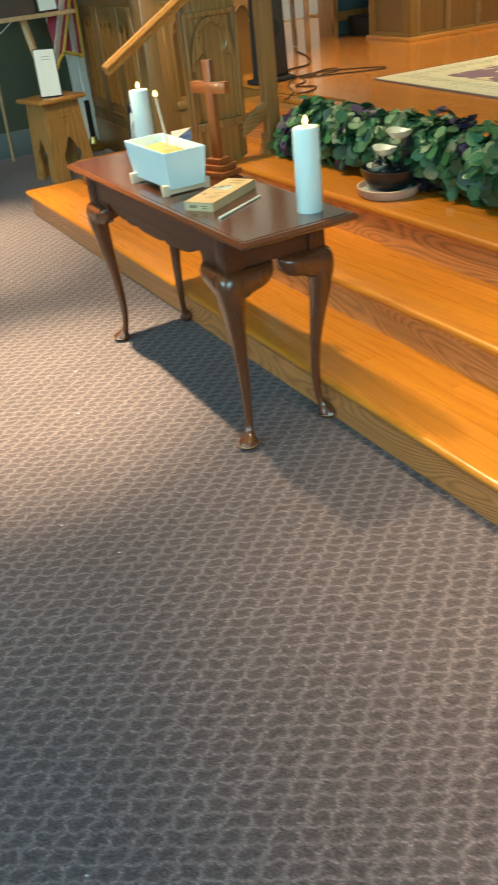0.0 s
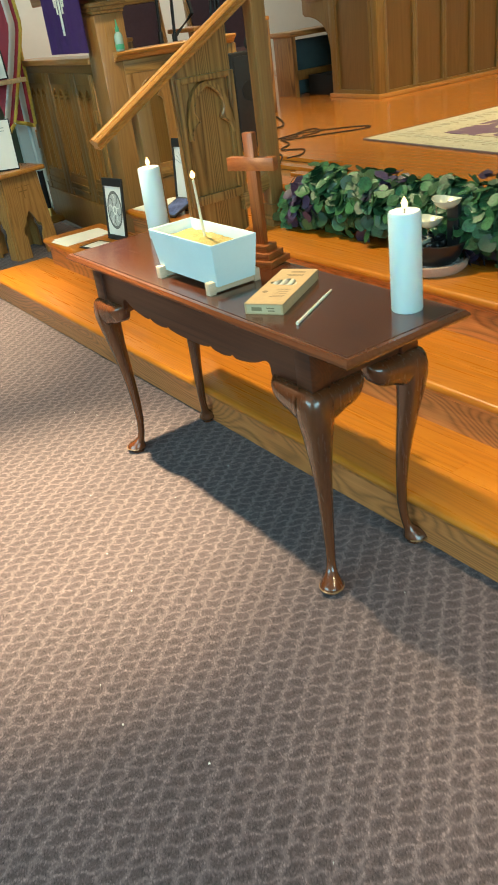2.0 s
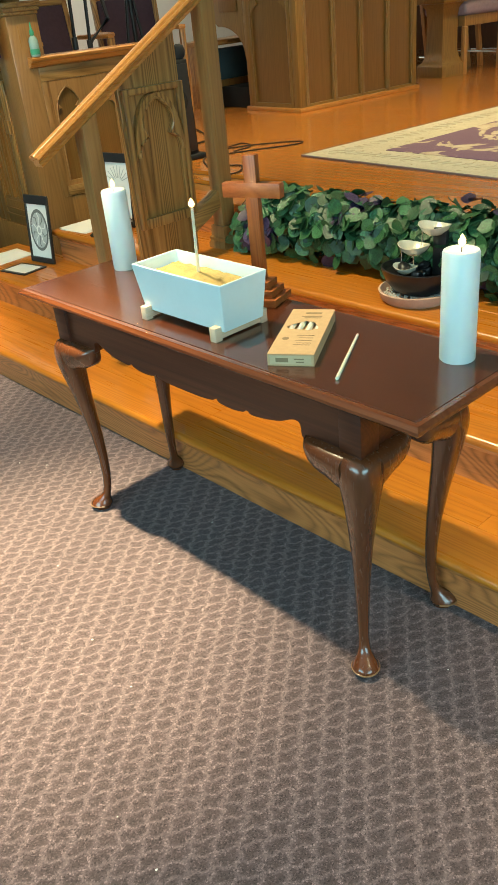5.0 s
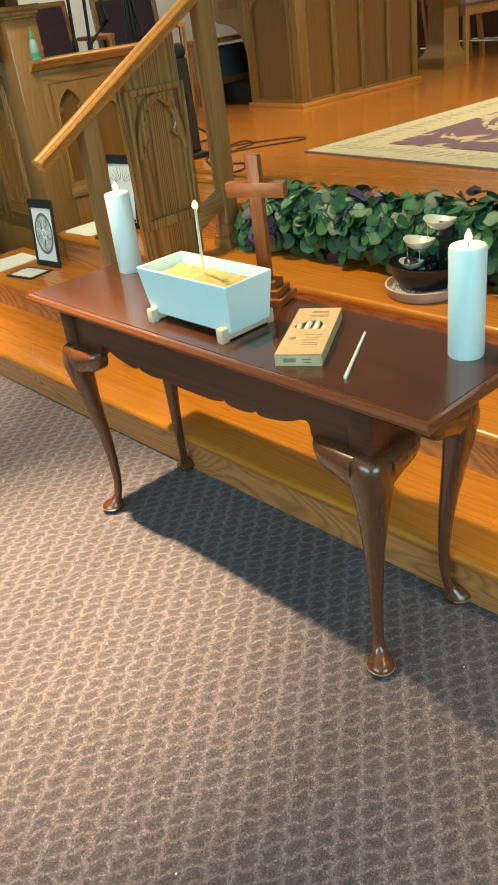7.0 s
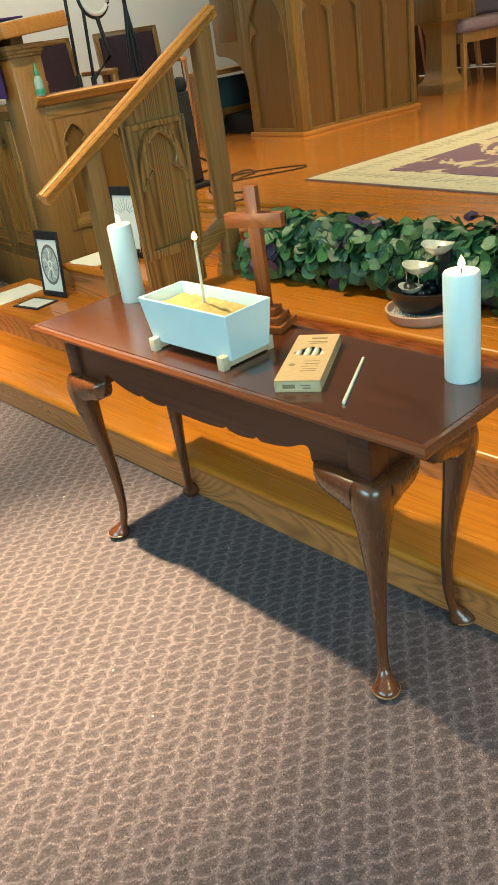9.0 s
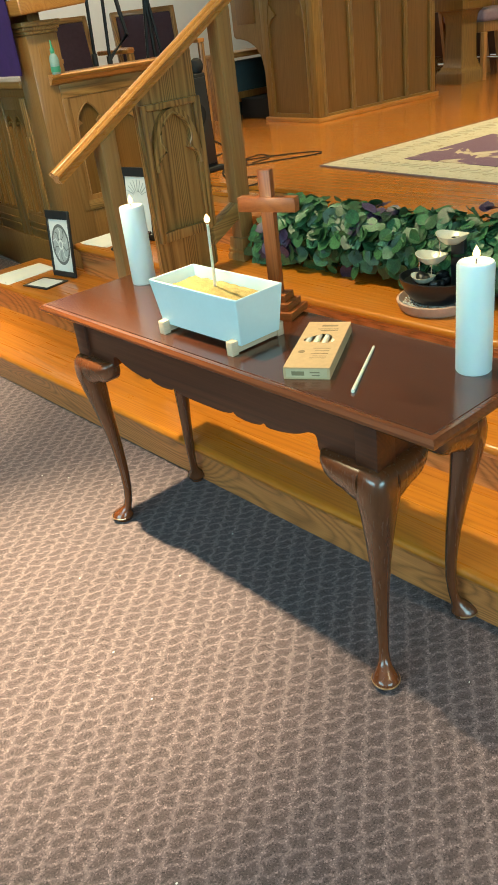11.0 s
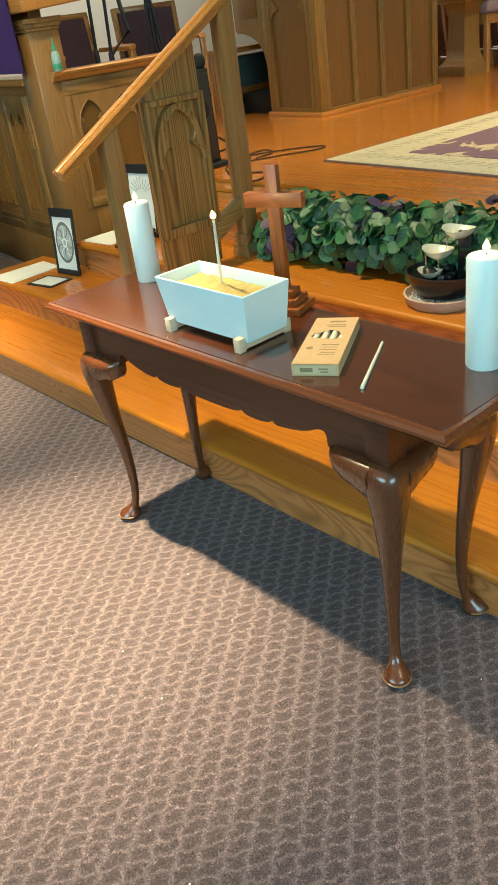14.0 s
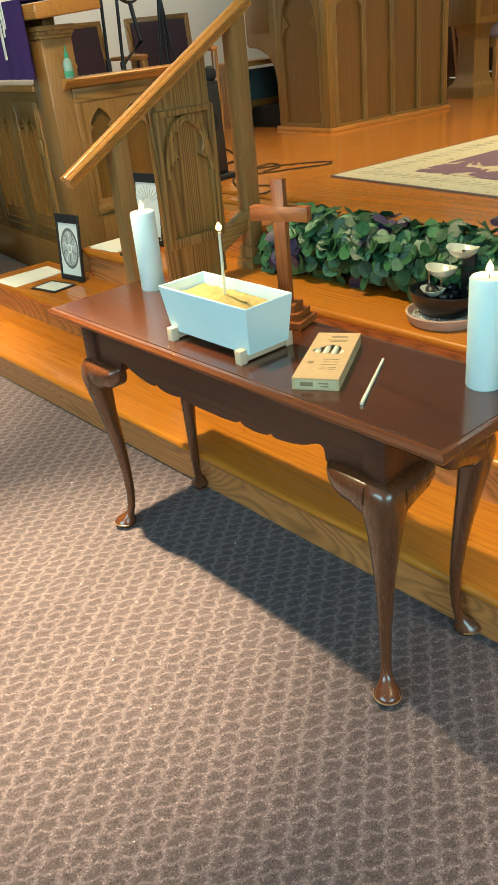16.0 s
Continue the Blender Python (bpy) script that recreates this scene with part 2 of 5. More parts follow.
rail_oak = wood("rail_oak", (0.309, 0.104, 0.0175), (0.515, 0.203, 0.0407), (0.587, 0.252, 0.0582), "x", 0.27, 0.6, 1.0, 0.12, 0.4)
ledge_oak = wood("ledge_oak", (0.309, 0.104, 0.0175), (0.474, 0.184, 0.0388), (0.546, 0.234, 0.0563), "y", 0.3, 0.6, 1.0, 0.12, 0.3)
dark_oak = wood("dark_oak", (0.115, 0.047, 0.0105), (0.250, 0.110, 0.0245), (0.310, 0.144, 0.035), "z", 0.36, 0.45, 1.0, 0.12, 0.2)
smooth_oak = wood("smooth_oak", (0.210, 0.094, 0.026), (0.330, 0.155, 0.046), (0.385, 0.188, 0.060), "z", 0.3, 0.55, 1.2, 0.12, 0.35)
organ_oak = wood("organ_oak", (0.150, 0.070, 0.0145), (0.252, 0.128, 0.029), (0.300, 0.158, 0.039), "z", 0.30, 0.6, 1.0, 0.12)
organ_panel = wood("organ_panel_wood", (0.120, 0.052, 0.0106), (0.190, 0.088, 0.0193), (0.225, 0.108, 0.0261), "z", 0.33, 0.5, 1.0, 0.10)
wainscot_wood = wood("wainscot_wood", (0.035, 0.012, 0.005), (0.080, 0.028, 0.012), (0.10, 0.038, 0.017), "z", 0.4, 0.5, 1.0, 0.12, 0.1)
pale_wood = wood("pale_wood", (0.412, 0.234, 0.097), (0.577, 0.36, 0.175), (0.68, 0.45, 0.252), "z", 0.4, 0.5)
stool_wood = wood("stool_wood", (0.247, 0.104, 0.0243), (0.412, 0.189, 0.0534), (0.484, 0.234, 0.0698), "z", 0.35)
mahogany = wood("mahogany", (0.030, 0.007, 0.0028), (0.066, 0.0165, 0.0060), (0.094, 0.026, 0.010), "y", 0.20, 1.0, 1.0, 0.38, 0.7)
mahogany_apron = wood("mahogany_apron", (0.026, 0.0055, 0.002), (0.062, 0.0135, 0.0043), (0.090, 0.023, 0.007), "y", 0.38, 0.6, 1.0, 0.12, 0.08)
mahogany_leg = wood("mahogany_leg", (0.052, 0.0125, 0.004), (0.106, 0.029, 0.0095), (0.132, 0.040, 0.014), "z", 0.22, 0.25, 1.0, 0.1, 0.7)
mahogany_edge = wood("mahogany_edge", (0.060, 0.0137, 0.0045), (0.135, 0.036, 0.0115), (0.180, 0.054, 0.0185), "y", 0.16, 0.4, 1.0, 0.1, 0.9)
worn_wood = wood("worn_wood", (0.14, 0.060, 0.020), (0.25, 0.120, 0.044), (0.31, 0.160, 0.064), "z", 0.35, 0.3, 1.0, 0.1, 0.4)
cross_wood = wood("cross_wood", (0.17, 0.036, 0.007), (0.31, 0.080, 0.015), (0.37, 0.106, 0.023), "z", 0.4, 0.8, 0.6, 0.2, 0.08)
crossbar_wood = wood("crossbar_wood", (0.17, 0.036, 0.007), (0.31, 0.080, 0.015), (0.37, 0.106, 0.023), "y", 0.4, 0.8, 0.6, 0.2, 0.08)
carpet = carpet_material()
rug_mat, rug_edge = rug_material(), rug_border_material()
wall_paint = plain("wall_paint", (0.70, 0.72, 0.66), 0.75, vary=0.04, scale=2.0)
green_paint = plain("dark_green_paint", (0.072, 0.078, 0.044), 0.7, vary=0.1, scale=3.0)
base_paint = plain("grey_base", (0.13, 0.16, 0.16), 0.6, vary=0.1, scale=4.0)
ceiling_paint = plain("ceiling_paint", (0.72, 0.70, 0.66), 0.85, vary=0.03, scale=2.0)
# White paint with the cool daylight's cyan cast put into its colour.
daylit_white_paint = plain("daylit_white_paint", (0.68, 0.82, 0.83), 0.38, vary=0.03, scale=8.0, bumpy=0.03)
bare_pine = wood("bare_pine", (0.515, 0.342, 0.194), (0.68, 0.486, 0.32), (0.762, 0.567, 0.407), "x", 0.55, 0.4, 0.4, 0.1, 0.0)
# White wax, its colour holding some of the cool light's tint.
daylit_wax = wax("daylit_white_wax", (0.76, 0.83, 0.80))
wax_ivory = wax("ivory_wax", (0.80, 0.75, 0.62))
flame_mat = glow("flame", (1.0, 0.66, 0.28), 2.8)
wick_mat = plain("wick", (0.02, 0.016, 0.012), 0.9)
sand_mat = sand_material()
kraft = plain("kraft_card", (0.57, 0.365, 0.19), 0.75, vary=0.08, scale=60.0)
kraft_ink = plain("printed_ink", (0.27, 0.18, 0.09), 0.8)
label_mat = plain("pale_label", (0.60, 0.43, 0.25), 0.7)
black_plastic = plain("black_plastic", (0.018, 0.018, 0.02), 0.45, vary=0.2, scale=40)
black_metal = plain("black_metal", (0.02, 0.02, 0.022), 0.35, 0.6, vary=0.2, scale=40)
rubber = plain("black_rubber", (0.007, 0.007, 0.008), 0.85)
paper = plain("paper", (0.80, 0.79, 0.74), 0.8, vary=0.02, scale=20)
grey_ink = plain("grey_ink", (0.16, 0.16, 0.15), 0.8)
mid_ink = plain("pale_ink", (0.45, 0.46, 0.44), 0.8)
# Bluish reflection in a glossy face, put into the base colour.
blue_reflection_gloss = plain("blue_reflection_gloss", (0.09, 0.14, 0.32), 0.18, vary=0.7, scale=22, coat=0.5)
purple_cloth = plain("purple_cloth", (0.055, 0.018, 0.13), 0.85, vary=0.15, scale=30, bumpy=0.3)
plum_cloth = plain("plum_upholstery", (0.060, 0.028, 0.040), 0.85, vary=0.15, scale=40, bumpy=0.3)
mauve_cloth = plain("mauve_upholstery", (0.30, 0.20, 0.22), 0.9, vary=0.1, scale=40, bumpy=0.3)
terracotta = plain("terracotta", (0.52, 0.33, 0.24), 0.8, vary=0.12, scale=25)
glaze = plain("black_glaze", (0.009, 0.009, 0.011), 0.34, vary=0.2, scale=10, coat=0.15, bumpy=0.02)
pebble = plain("pebble", (0.50, 0.48, 0.44), 0.7, vary=0.3, scale=60)
pewter = plain("pale_metal_leaf", (0.74, 0.70, 0.55), 0.25, 0.3, vary=0.1, scale=30)
brass = plain("brass", (0.62, 0.44, 0.16), 0.28, 1.0, vary=0.1, scale=30)
gold_cloth = plain("gold_fringe", (0.62, 0.40, 0.06), 0.8, vary=0.25, scale=60, bumpy=0.5)
stripes = stripes_material()
leaf_green = leaf_material("green_leaf", (0.011, 0.042, 0.018), (0.042, 0.130, 0.053))
leaf_purple = leaf_material("purple_leaf", (0.026, 0.014, 0.045), (0.065, 0.04, 0.10))
stem_mat = plain("stem", (0.035, 0.05, 0.02), 0.7)
pole_white = plain("white_pole", (0.55, 0.62, 0.62), 0.4)
teal = plain("teal_cloth", (0.045, 0.085, 0.095), 0.8)
green_plastic = plain("green_plastic", (0.05, 0.30, 0.16), 0.35)
clear_plastic = plain("clear_gel", (0.40, 0.55, 0.48), 0.2, trans=0.3, bumpy=0)
chrome = plain("chrome", (0.65, 0.65, 0.66), 0.2, 1.0, vary=0.05)
ring_white = plain("white_diffuser", (0.8, 0.8, 0.78), 0.5, vary=0.02)


# ---------------------------------------------------------------- mesh helpers
def finish(bm, smooth=True):
    bmesh.ops.recalc_face_normals(bm, faces=bm.faces)
    if smooth:
        for f in bm.faces:
            f.smooth = True
        for e in bm.edges:
            if len(e.link_faces) == 2 and e.calc_face_angle(0) > radians(38):
                e.smooth = False


def mesh_of(name, bm, material, smooth=True):
    finish(bm, smooth)
    me = bpy.data.meshes.new(name)
    bm.to_mesh(me)
    bm.free()
    me.materials.append(material)
    return me


def part(name, bm, material, parent=None, label=""):
    ob = new(name, mesh_of(name, bm, material))
    ob.parent = parent
    return tagged(ob, label)


def thing(name, label, category, group="", kind=""):
    return tagged(new(name), label, category, group, kind)


def piece(name, mesh, parent, m):
    ob = new(name, mesh)
    ob.parent = parent
    ob.matrix_basis = m
    return ob


def box(x0, x1, y0, y1, z0, z1, bev=0.003, seg=2, bm=None):
    out = bm or bmesh.new()
    geo = bmesh.ops.create_cube(out, size=1.0)["verts"]
    for v in geo:
        v.co = Vector(((x0 + x1) / 2 + v.co.x * (x1 - x0), (y0 + y1) / 2 + v.co.y * (y1 - y0), (z0 + z1) / 2 + v.co.z * (z1 - z0)))
    if bev:
        edges = list({e for v in geo for e in v.link_edges})
        bmesh.ops.bevel(out, geom=edges, offset=bev, segments=seg, affect="EDGES", profile=0.5)
    return out


def turn(bm, m):
    bmesh.ops.transform(bm, matrix=m, verts=bm.verts)
    return bm


def lathe(profile, m=None, n=28, wobble=None):
    """Turned solid from (radius, height) pairs."""
    bm = bmesh.new()
    rings = []
    for r, z in profile:
        if r < 1e-6:
            rings.append([bm.verts.new((0, 0, z))])
        else:
            rings.append([bm.verts.new((r * math.cos(2 * math.pi * i / n), r * math.sin(2 * math.pi * i / n), z)) for i in range(n)])
    for a, b in zip(rings, rings[1:]):
        for i in range(n):
            j = (i + 1) % n
            if len(a) == 1 and len(b) > 1:
                bm.faces.new((a[0], b[j], b[i]))
            elif len(b) == 1 and len(a) > 1:
                bm.faces.new((a[i], a[j], b[0]))
            elif len(a) > 1:
                bm.faces.new((a[i], a[j], b[j], b[i]))
    for ring in (rings[0], rings[-1]):
        if len(ring) > 1:
            bm.faces.new(ring)
    return turn(bm, m) if m else bm


def tube(points, radius, n=8, bm=None, taper=None):
    """Round bar along a polyline."""
    out = bm or bmesh.new()
    pts = [Vector(p) for p in points]
    rings = []
    for i, p in enumerate(pts):
        d = (pts[min(i + 1, len(pts) - 1)] - pts[max(i - 1, 0)]).normalized()
        side = d.cross(Vector((0, 0, 1)) if abs(d.z) < 0.9 else Vector((1, 0, 0))).normalized()
        up = side.cross(d)
        r = radius if taper is None else radius * (1 + (taper - 1) * i / (len(pts) - 1))
        rings.append([out.verts.new(p + r * (math.cos(2 * math.pi * k / n) * side + math.sin(2 * math.pi * k / n) * up)) for k in range(n)])
    for a, b in zip(rings, rings[1:]):
        for k in range(n):
            out.faces.new((a[k], a[(k + 1) % n], b[(k + 1) % n], b[k]))
    out.faces.new(rings[0])
    out.faces.new(rings[-1])
    return out


def prism(outline, axis, a, b, bev=0.0, bm=None):
    """A flat outline pushed through from a to b along an axis; the outline's two numbers are the other axes in order."""
    out = bm or bmesh.new()

    def at(p, h):
        return {"x": (h, p[0], p[1]), "y": (p[0], h, p[1]), "z": (p[0], p[1], h)}[axis]

    lo = [out.verts.new(at(p, a)) for p in outline]
    hi = [out.verts.new(at(p, b)) for p in outline]
    f0, f1 = out.faces.new(lo), out.faces.new(hi)
    n = len(outline)
    for i in range(n):
        out.faces.new((lo[i], lo[(i + 1) % n], hi[(i + 1) % n], hi[i]))
    if bev:
        edges = list(set(f0.edges) | set(f1.edges))
        bmesh.ops.bevel(out, geom=edges, offset=bev, segments=2, affect="EDGES", profile=0.5)
    return out


def curve_pts(ctrl, steps=8):
    """Catmull-Rom through control points."""
    c = [Vector(p) for p in ctrl]
    c = [2 * c[0] - c[1]] + c + [2 * c[-1] - c[-2]]
    out = []
    for i in range(1, len(c) - 2):
        for s in range(steps):
            t = s / steps
            p0, p1, p2, p3 = c[i - 1], c[i], c[i + 1], c[i + 2]
            out.append(0.5 * (2 * p1 + (p2 - p0) * t + (2 * p0 - 5 * p1 + 4 * p2 - p3) * t * t + (3 * p1 - p0 - 3 * p2 + p3) * t ** 3))
    out.append(c[-2])
    return out


def gothic_arch(width, foot, spring, n=9):
    """Pointed, cusped arch outline in (u, z): from the left foot over the apex to the right foot."""
    w = width / 2
    left = []
    for i in range(n + 1):
        a = math.pi - (math.pi / 3) * i / n
        u, z = w + 2 * w * math.cos(a), 2 * w * math.sin(a)
        left.append((u, spring + z))
    left[-1] = (0.0, left[-1][1])
    return [(-w, foot)] + left + [(-u, z) for u, z in left[-2::-1]] + [(w, foot)]


def gothic_panel(u0, u1, z0, z1, stile=0.03, depth=0.012, thick=0.03, cusp=True, bead=0.0045):
    """A framed panel in the u-z plane at y = 0 facing -y: flat rails with an arched, cusped opening, and a sunk field.
    Returns the frame's mesh and the field's mesh."""
    w, mid = (u1 - u0), (u0 + u1) / 2
    aw = w - 2 * stile
    spring = z1 - stile - aw * 0.866 - 0.012
    arch = [(mid + u, z) for u, z in gothic_arch(aw, z0 + stile, spring)]
    bm = bmesh.new()
    half = len(arch) // 2
    for side in (0, 1):
        if side == 0:
            chain = arch[:half + 1]
            poly = chain + [(mid, z1), (u0, z1), (u0, z0), (chain[0][0], z0)]
        else:
            chain = arch[half:]
            poly = chain + [(chain[-1][0], z0), (u1, z0), (u1, z1), (mid, z1)]
        prism(poly, "y", 0.0, depth, 0.0, bm)
    box(u0 + stile, u1 - stile, 0.0, depth, z0, z0 + stile, 0, 1, bm)
    if cusp:
        for s in (-1, 1):
            base = spring + aw * 0.12
            cu = mid + s * aw * 0.5
            pts = [(cu, base + aw * 0.30), (cu - s * aw * 0.10, base + aw * 0.16), (cu - s * aw * 0.22, base + aw * 0.02), (cu - s * aw * 0.10, base - aw * 0.03), (cu, base - aw * 0.16)]
            prism(pts, "y", 0.002, depth, 0.0, bm)
    tube([(u, -0.0005, z) for u, z in arch], bead, 6, bm)
    field = box(u0 + 0.002, u1 - 0.002, depth + 0.0005, thick, z0 + 0.002, z1 - 0.002, 0)
    return bm, field


# ---------------------------------------------------------------- setting: room
X0, X1, Y0, Y1 = -5.0, 9.5, -4.0, 9.4
Z1, Z2, Z3, Z4 = 0.160, 0.321, 0.482, 0.643
N1, N2, N3, N4 = 1.440, 1.780, 2.115, 2.480     # nosing lines of the four steps
YC = 4.800                                      # where the upper floor meets the choir screen
YL = 5.55                                       # far end of the steps

tagged(part("floor", box(X0, 2.6, Y0, 7.85, -0.12, 0.0, 0), carpet), "grey-brown patterned loop-pile carpet", "floor", kind="structure")
for nm, b, mat in (
    ("wall_east", (X1, X1 + 0.2, Y0 - 0.2, Y1 + 0.2, 0, CEIL), wall_paint),
    ("wall_north_chancel", (2.75, X1, Y1, Y1 + 0.2, 0, CEIL), wall_paint),
    ("wall_north", (X0, 2.60, 7.85, 8.05, 0, CEIL), green_paint),
    ("wall_return", (2.60, 2.75, 7.80, Y1 + 0.2, 0, CEIL), wall_paint),
):
    tagged(part(nm, box(*b, 0), mat), "plain painted wall", "wall", kind="structure")


def window_wall(nm, axis, at, thick, a0, a1, w0, w1, s, h):
    """A wall with one wide window through it."""
    bm = bmesh.new()
    for u0, u1, z0, z1 in ((a0, w0, 0, CEIL), (w1, a1, 0, CEIL), (w0, w1, 0, s), (w0, w1, h, CEIL)):
        c = (at, at + thick, u0, u1, z0, z1) if axis == "x" else (u0, u1, at, at + thick, z0, z1)
        box(*c, 0, 1, bm)
    return tagged(part(nm, bm, wall_paint), "plain painted wall with a wide window", "wall", kind="structure")


window_wall("wall_west", "x", X0 - 0.2, 0.2, Y0 - 0.2, 8.05, 0.2, 4.6, 1.6, 4.0)
window_wall("wall_south", "y", Y0 - 0.2, 0.2, X0, X1, -3.2, 1.2, 1.6, 4.0)
tagged(part("ceiling", box(X0 - 0.2, X1 + 0.2, Y0 - 0.2, Y1 + 0.2, CEIL, CEIL + 0.1, 0), ceiling_paint), "plain pale ceiling", "ceiling", kind="structure")
tagged(part("wainscot", box(X1 - 0.04, X1 - 0.001, 3.0, Y1 - 0.001, Z4, Z4 + 1.15, 0.004), wainscot_wood), "dark red-brown wood wainscot", "wainscot", kind="structure")
tagged(part("baseboard", box(X0, 2.58, 7.835, 7.85, 0, 0.22, 0.004), base_paint), "grey painted baseboard", "baseboard", kind="structure")
# Assumed fixtures out of view, one for each unseen spot.
for i, (eye, target, watts, cone, colour) in enumerate(UNSEEN_SPOTS):
    lamp = thing("unseen_downlight", "assumed round black ceiling downlight, out of view", "lamp", "ceiling downlights")
    ring = lathe([(0.10, CEIL - 0.03), (0.13, CEIL - 0.03), (0.13, CEIL), (0.10, CEIL)], Matrix.Translation((eye[0], eye[1], 0)))
    part("trim_ring", ring, black_metal, lamp)

# steps: each a bullnosed tread on a riser board
steps = thing("chancel_steps", "varnished oak chancel steps with bullnose treads", "steps", kind="structure")


TREAD_FRONT = 0.095                             # width of each tread's front board


def tread(nose, back, top, end, thick=0.034):
    pts = [(nose + 0.017 - 0.017 * math.sin(a), top - thick / 2 + thick / 2 * math.cos(a)) for a in [math.pi * i / 8 for i in range(9)]]
    return prism([(back, top)] + pts + [(back, top - thick)], "y", Y0, end + 0.02, 0)


for nose, back, top, low, end in ((N1, N2 + 0.06, Z1, 0.0, YL + 0.15), (N2, N3 + 0.06, Z2, Z1, YL - 0.03), (N3, N4 + 0.06, Z3, Z2, YL - 0.58)):
    part("tread_nosing", tread(nose, nose + TREAD_FRONT, top, end), tread_oak, steps, "bullnose front board")
    part("riser", box(nose + 0.027, nose + 0.05, Y0, end, low, top - 0.033, 0), riser_oak, steps)
    part("cove_moulding", prism([(nose + 0.027, top - 0.0345), (nose + 0.012, top - 0.0345), (nose + 0.016, top - 0.046), (nose + 0.027, top - 0.052)], "y", Y0, end, 0), riser_oak, steps)
part("riser", box(N4 + 0.027, N4 + 0.05, Y0, YC, Z3, Z4 - 0.028, 0), riser_oak, steps)
part("end_board", box(N1 + 0.052, N4 - 0.20, YL + 0.12, YL + 0.148, 0, Z1 - 0.036, 0), riser_oak, steps)

# chancel floor of narrow boards
tagged(part("chancel_subfloor", box(2.96, X1, YC, Y1, Z3, Z4 - 0.022, 0, 1, box(N4 + 0.06, X1, Y0, YC, Z3, Z4 - 0.022, 0)), dark_oak), "wooden chancel subfloor", "floor", kind="structure")
chancel = tagged(part("chancel_floor_edge", prism([(N4 + 0.14, Z4), (N4 + 0.012, Z4), (N4, Z4 - 0.014), (N4 + 0.012, Z4 - 0.028), (N4 + 0.14, Z4 - 0.028)], "y", Y0, YC, 0), tread_oak),
                 "varnished orange oak chancel floor", "floor", kind="structure")


def board_mesh(nm, length, width):
    return mesh_of(nm, box(-width / 2, width / 2, -length / 2, length / 2, -0.02, 0, 0.0012, 1), floor_oak, False)


# ---------------------------------------------------------------- the table
table = thing("console_table", "dark mahogany console table with cabriole legs and scalloped apron", "table")
TX0, TX1, TY0, TY1, TZ = 1.092, 1.490, 1.896, 3.394, 0.750


def table_top():
    """Moulded top: rounded under edge, thumb-nail side, narrow bead and a slightly sunk field."""
    prof = [(0.022, -0.026), (0.006, -0.022), (0.0, -0.015), (0.001, -0.009), (0.005, -0.0055), (0.0065, -0.0045), (0.009, -0.001), (0.013, 0.0), (0.019, 0.0)]
    bm = bmesh.new()
    rings = []
    for inset, dz in prof:
        c = ((TX0 + inset, TY0 + inset), (TX1 - inset, TY0 + inset), (TX1 - inset, TY1 - inset), (TX0 + inset, TY1 - inset))
        rings.append([bm.verts.new((x, y, TZ + 0.002 + dz)) for x, y in c])
    for a, b in zip(rings, rings[1:]):
        for i in range(4):
            bm.faces.new((a[i], a[(i + 1) % 4], b[(i + 1) % 4], b[i]))
    bm.faces.new(rings[0])
    bm.faces.new(rings[-1])
    return bm


part("tabletop_edge", table_top(), mahogany_edge, table, "moulded mahogany tabletop edge")
part("tabletop", box(TX0 + 0.021, TX1 - 0.021, TY0 + 0.021, TY1 - 0.021, TZ - 0.02, TZ + 0.0035, 0.0008, 1), mahogany, table)

LX0, LX1, LY0, LY1 = 1.142, 1.440, 2.082, 3.200   # leg post centres
AZ0, AZ1 = 0.622, 0.727


def apron_outline(a0, a1):
    """Straight top edge; below it a run of cusps and shallow lobes, the same from both ends."""
    half = (a1 - a0) / 2
    mid = (a0 + a1) / 2
    ctrl = [(0.0, 0.606), (0.12, 0.606), (0.225, 0.607), (0.243, 0.640), (0.265, 0.648), (0.30, 0.644), (0.35, 0.632), (0.42, 0.622), (0.50, 0.616), (0.545, 0.615), (0.57, 0.622),
            (0.595, 0.614), (0.67, 0.609), (0.75, 0.612), (0.775, 0.620), (0.80, 0.613), (0.88, 0.608), (1.0, 0.607)]
    prof = [(p.x * half, p.y) for p in curve_pts([(u, z, 0) for u, z in ctrl], 4)]
    left = [(mid - half + s, z) for s, z in prof]
    right = [(mid + half - s, z) for s, z in reversed(prof[:-1])]
    return [(mid - half, AZ1)] + left + right + [(mid + half, AZ1)]


for x in (LX0 - 0.020, LX1 + 0.005):
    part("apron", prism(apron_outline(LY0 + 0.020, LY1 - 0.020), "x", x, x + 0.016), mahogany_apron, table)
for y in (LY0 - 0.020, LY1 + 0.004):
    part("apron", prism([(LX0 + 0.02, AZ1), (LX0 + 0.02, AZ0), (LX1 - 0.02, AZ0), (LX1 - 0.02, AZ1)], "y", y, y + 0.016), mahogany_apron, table)


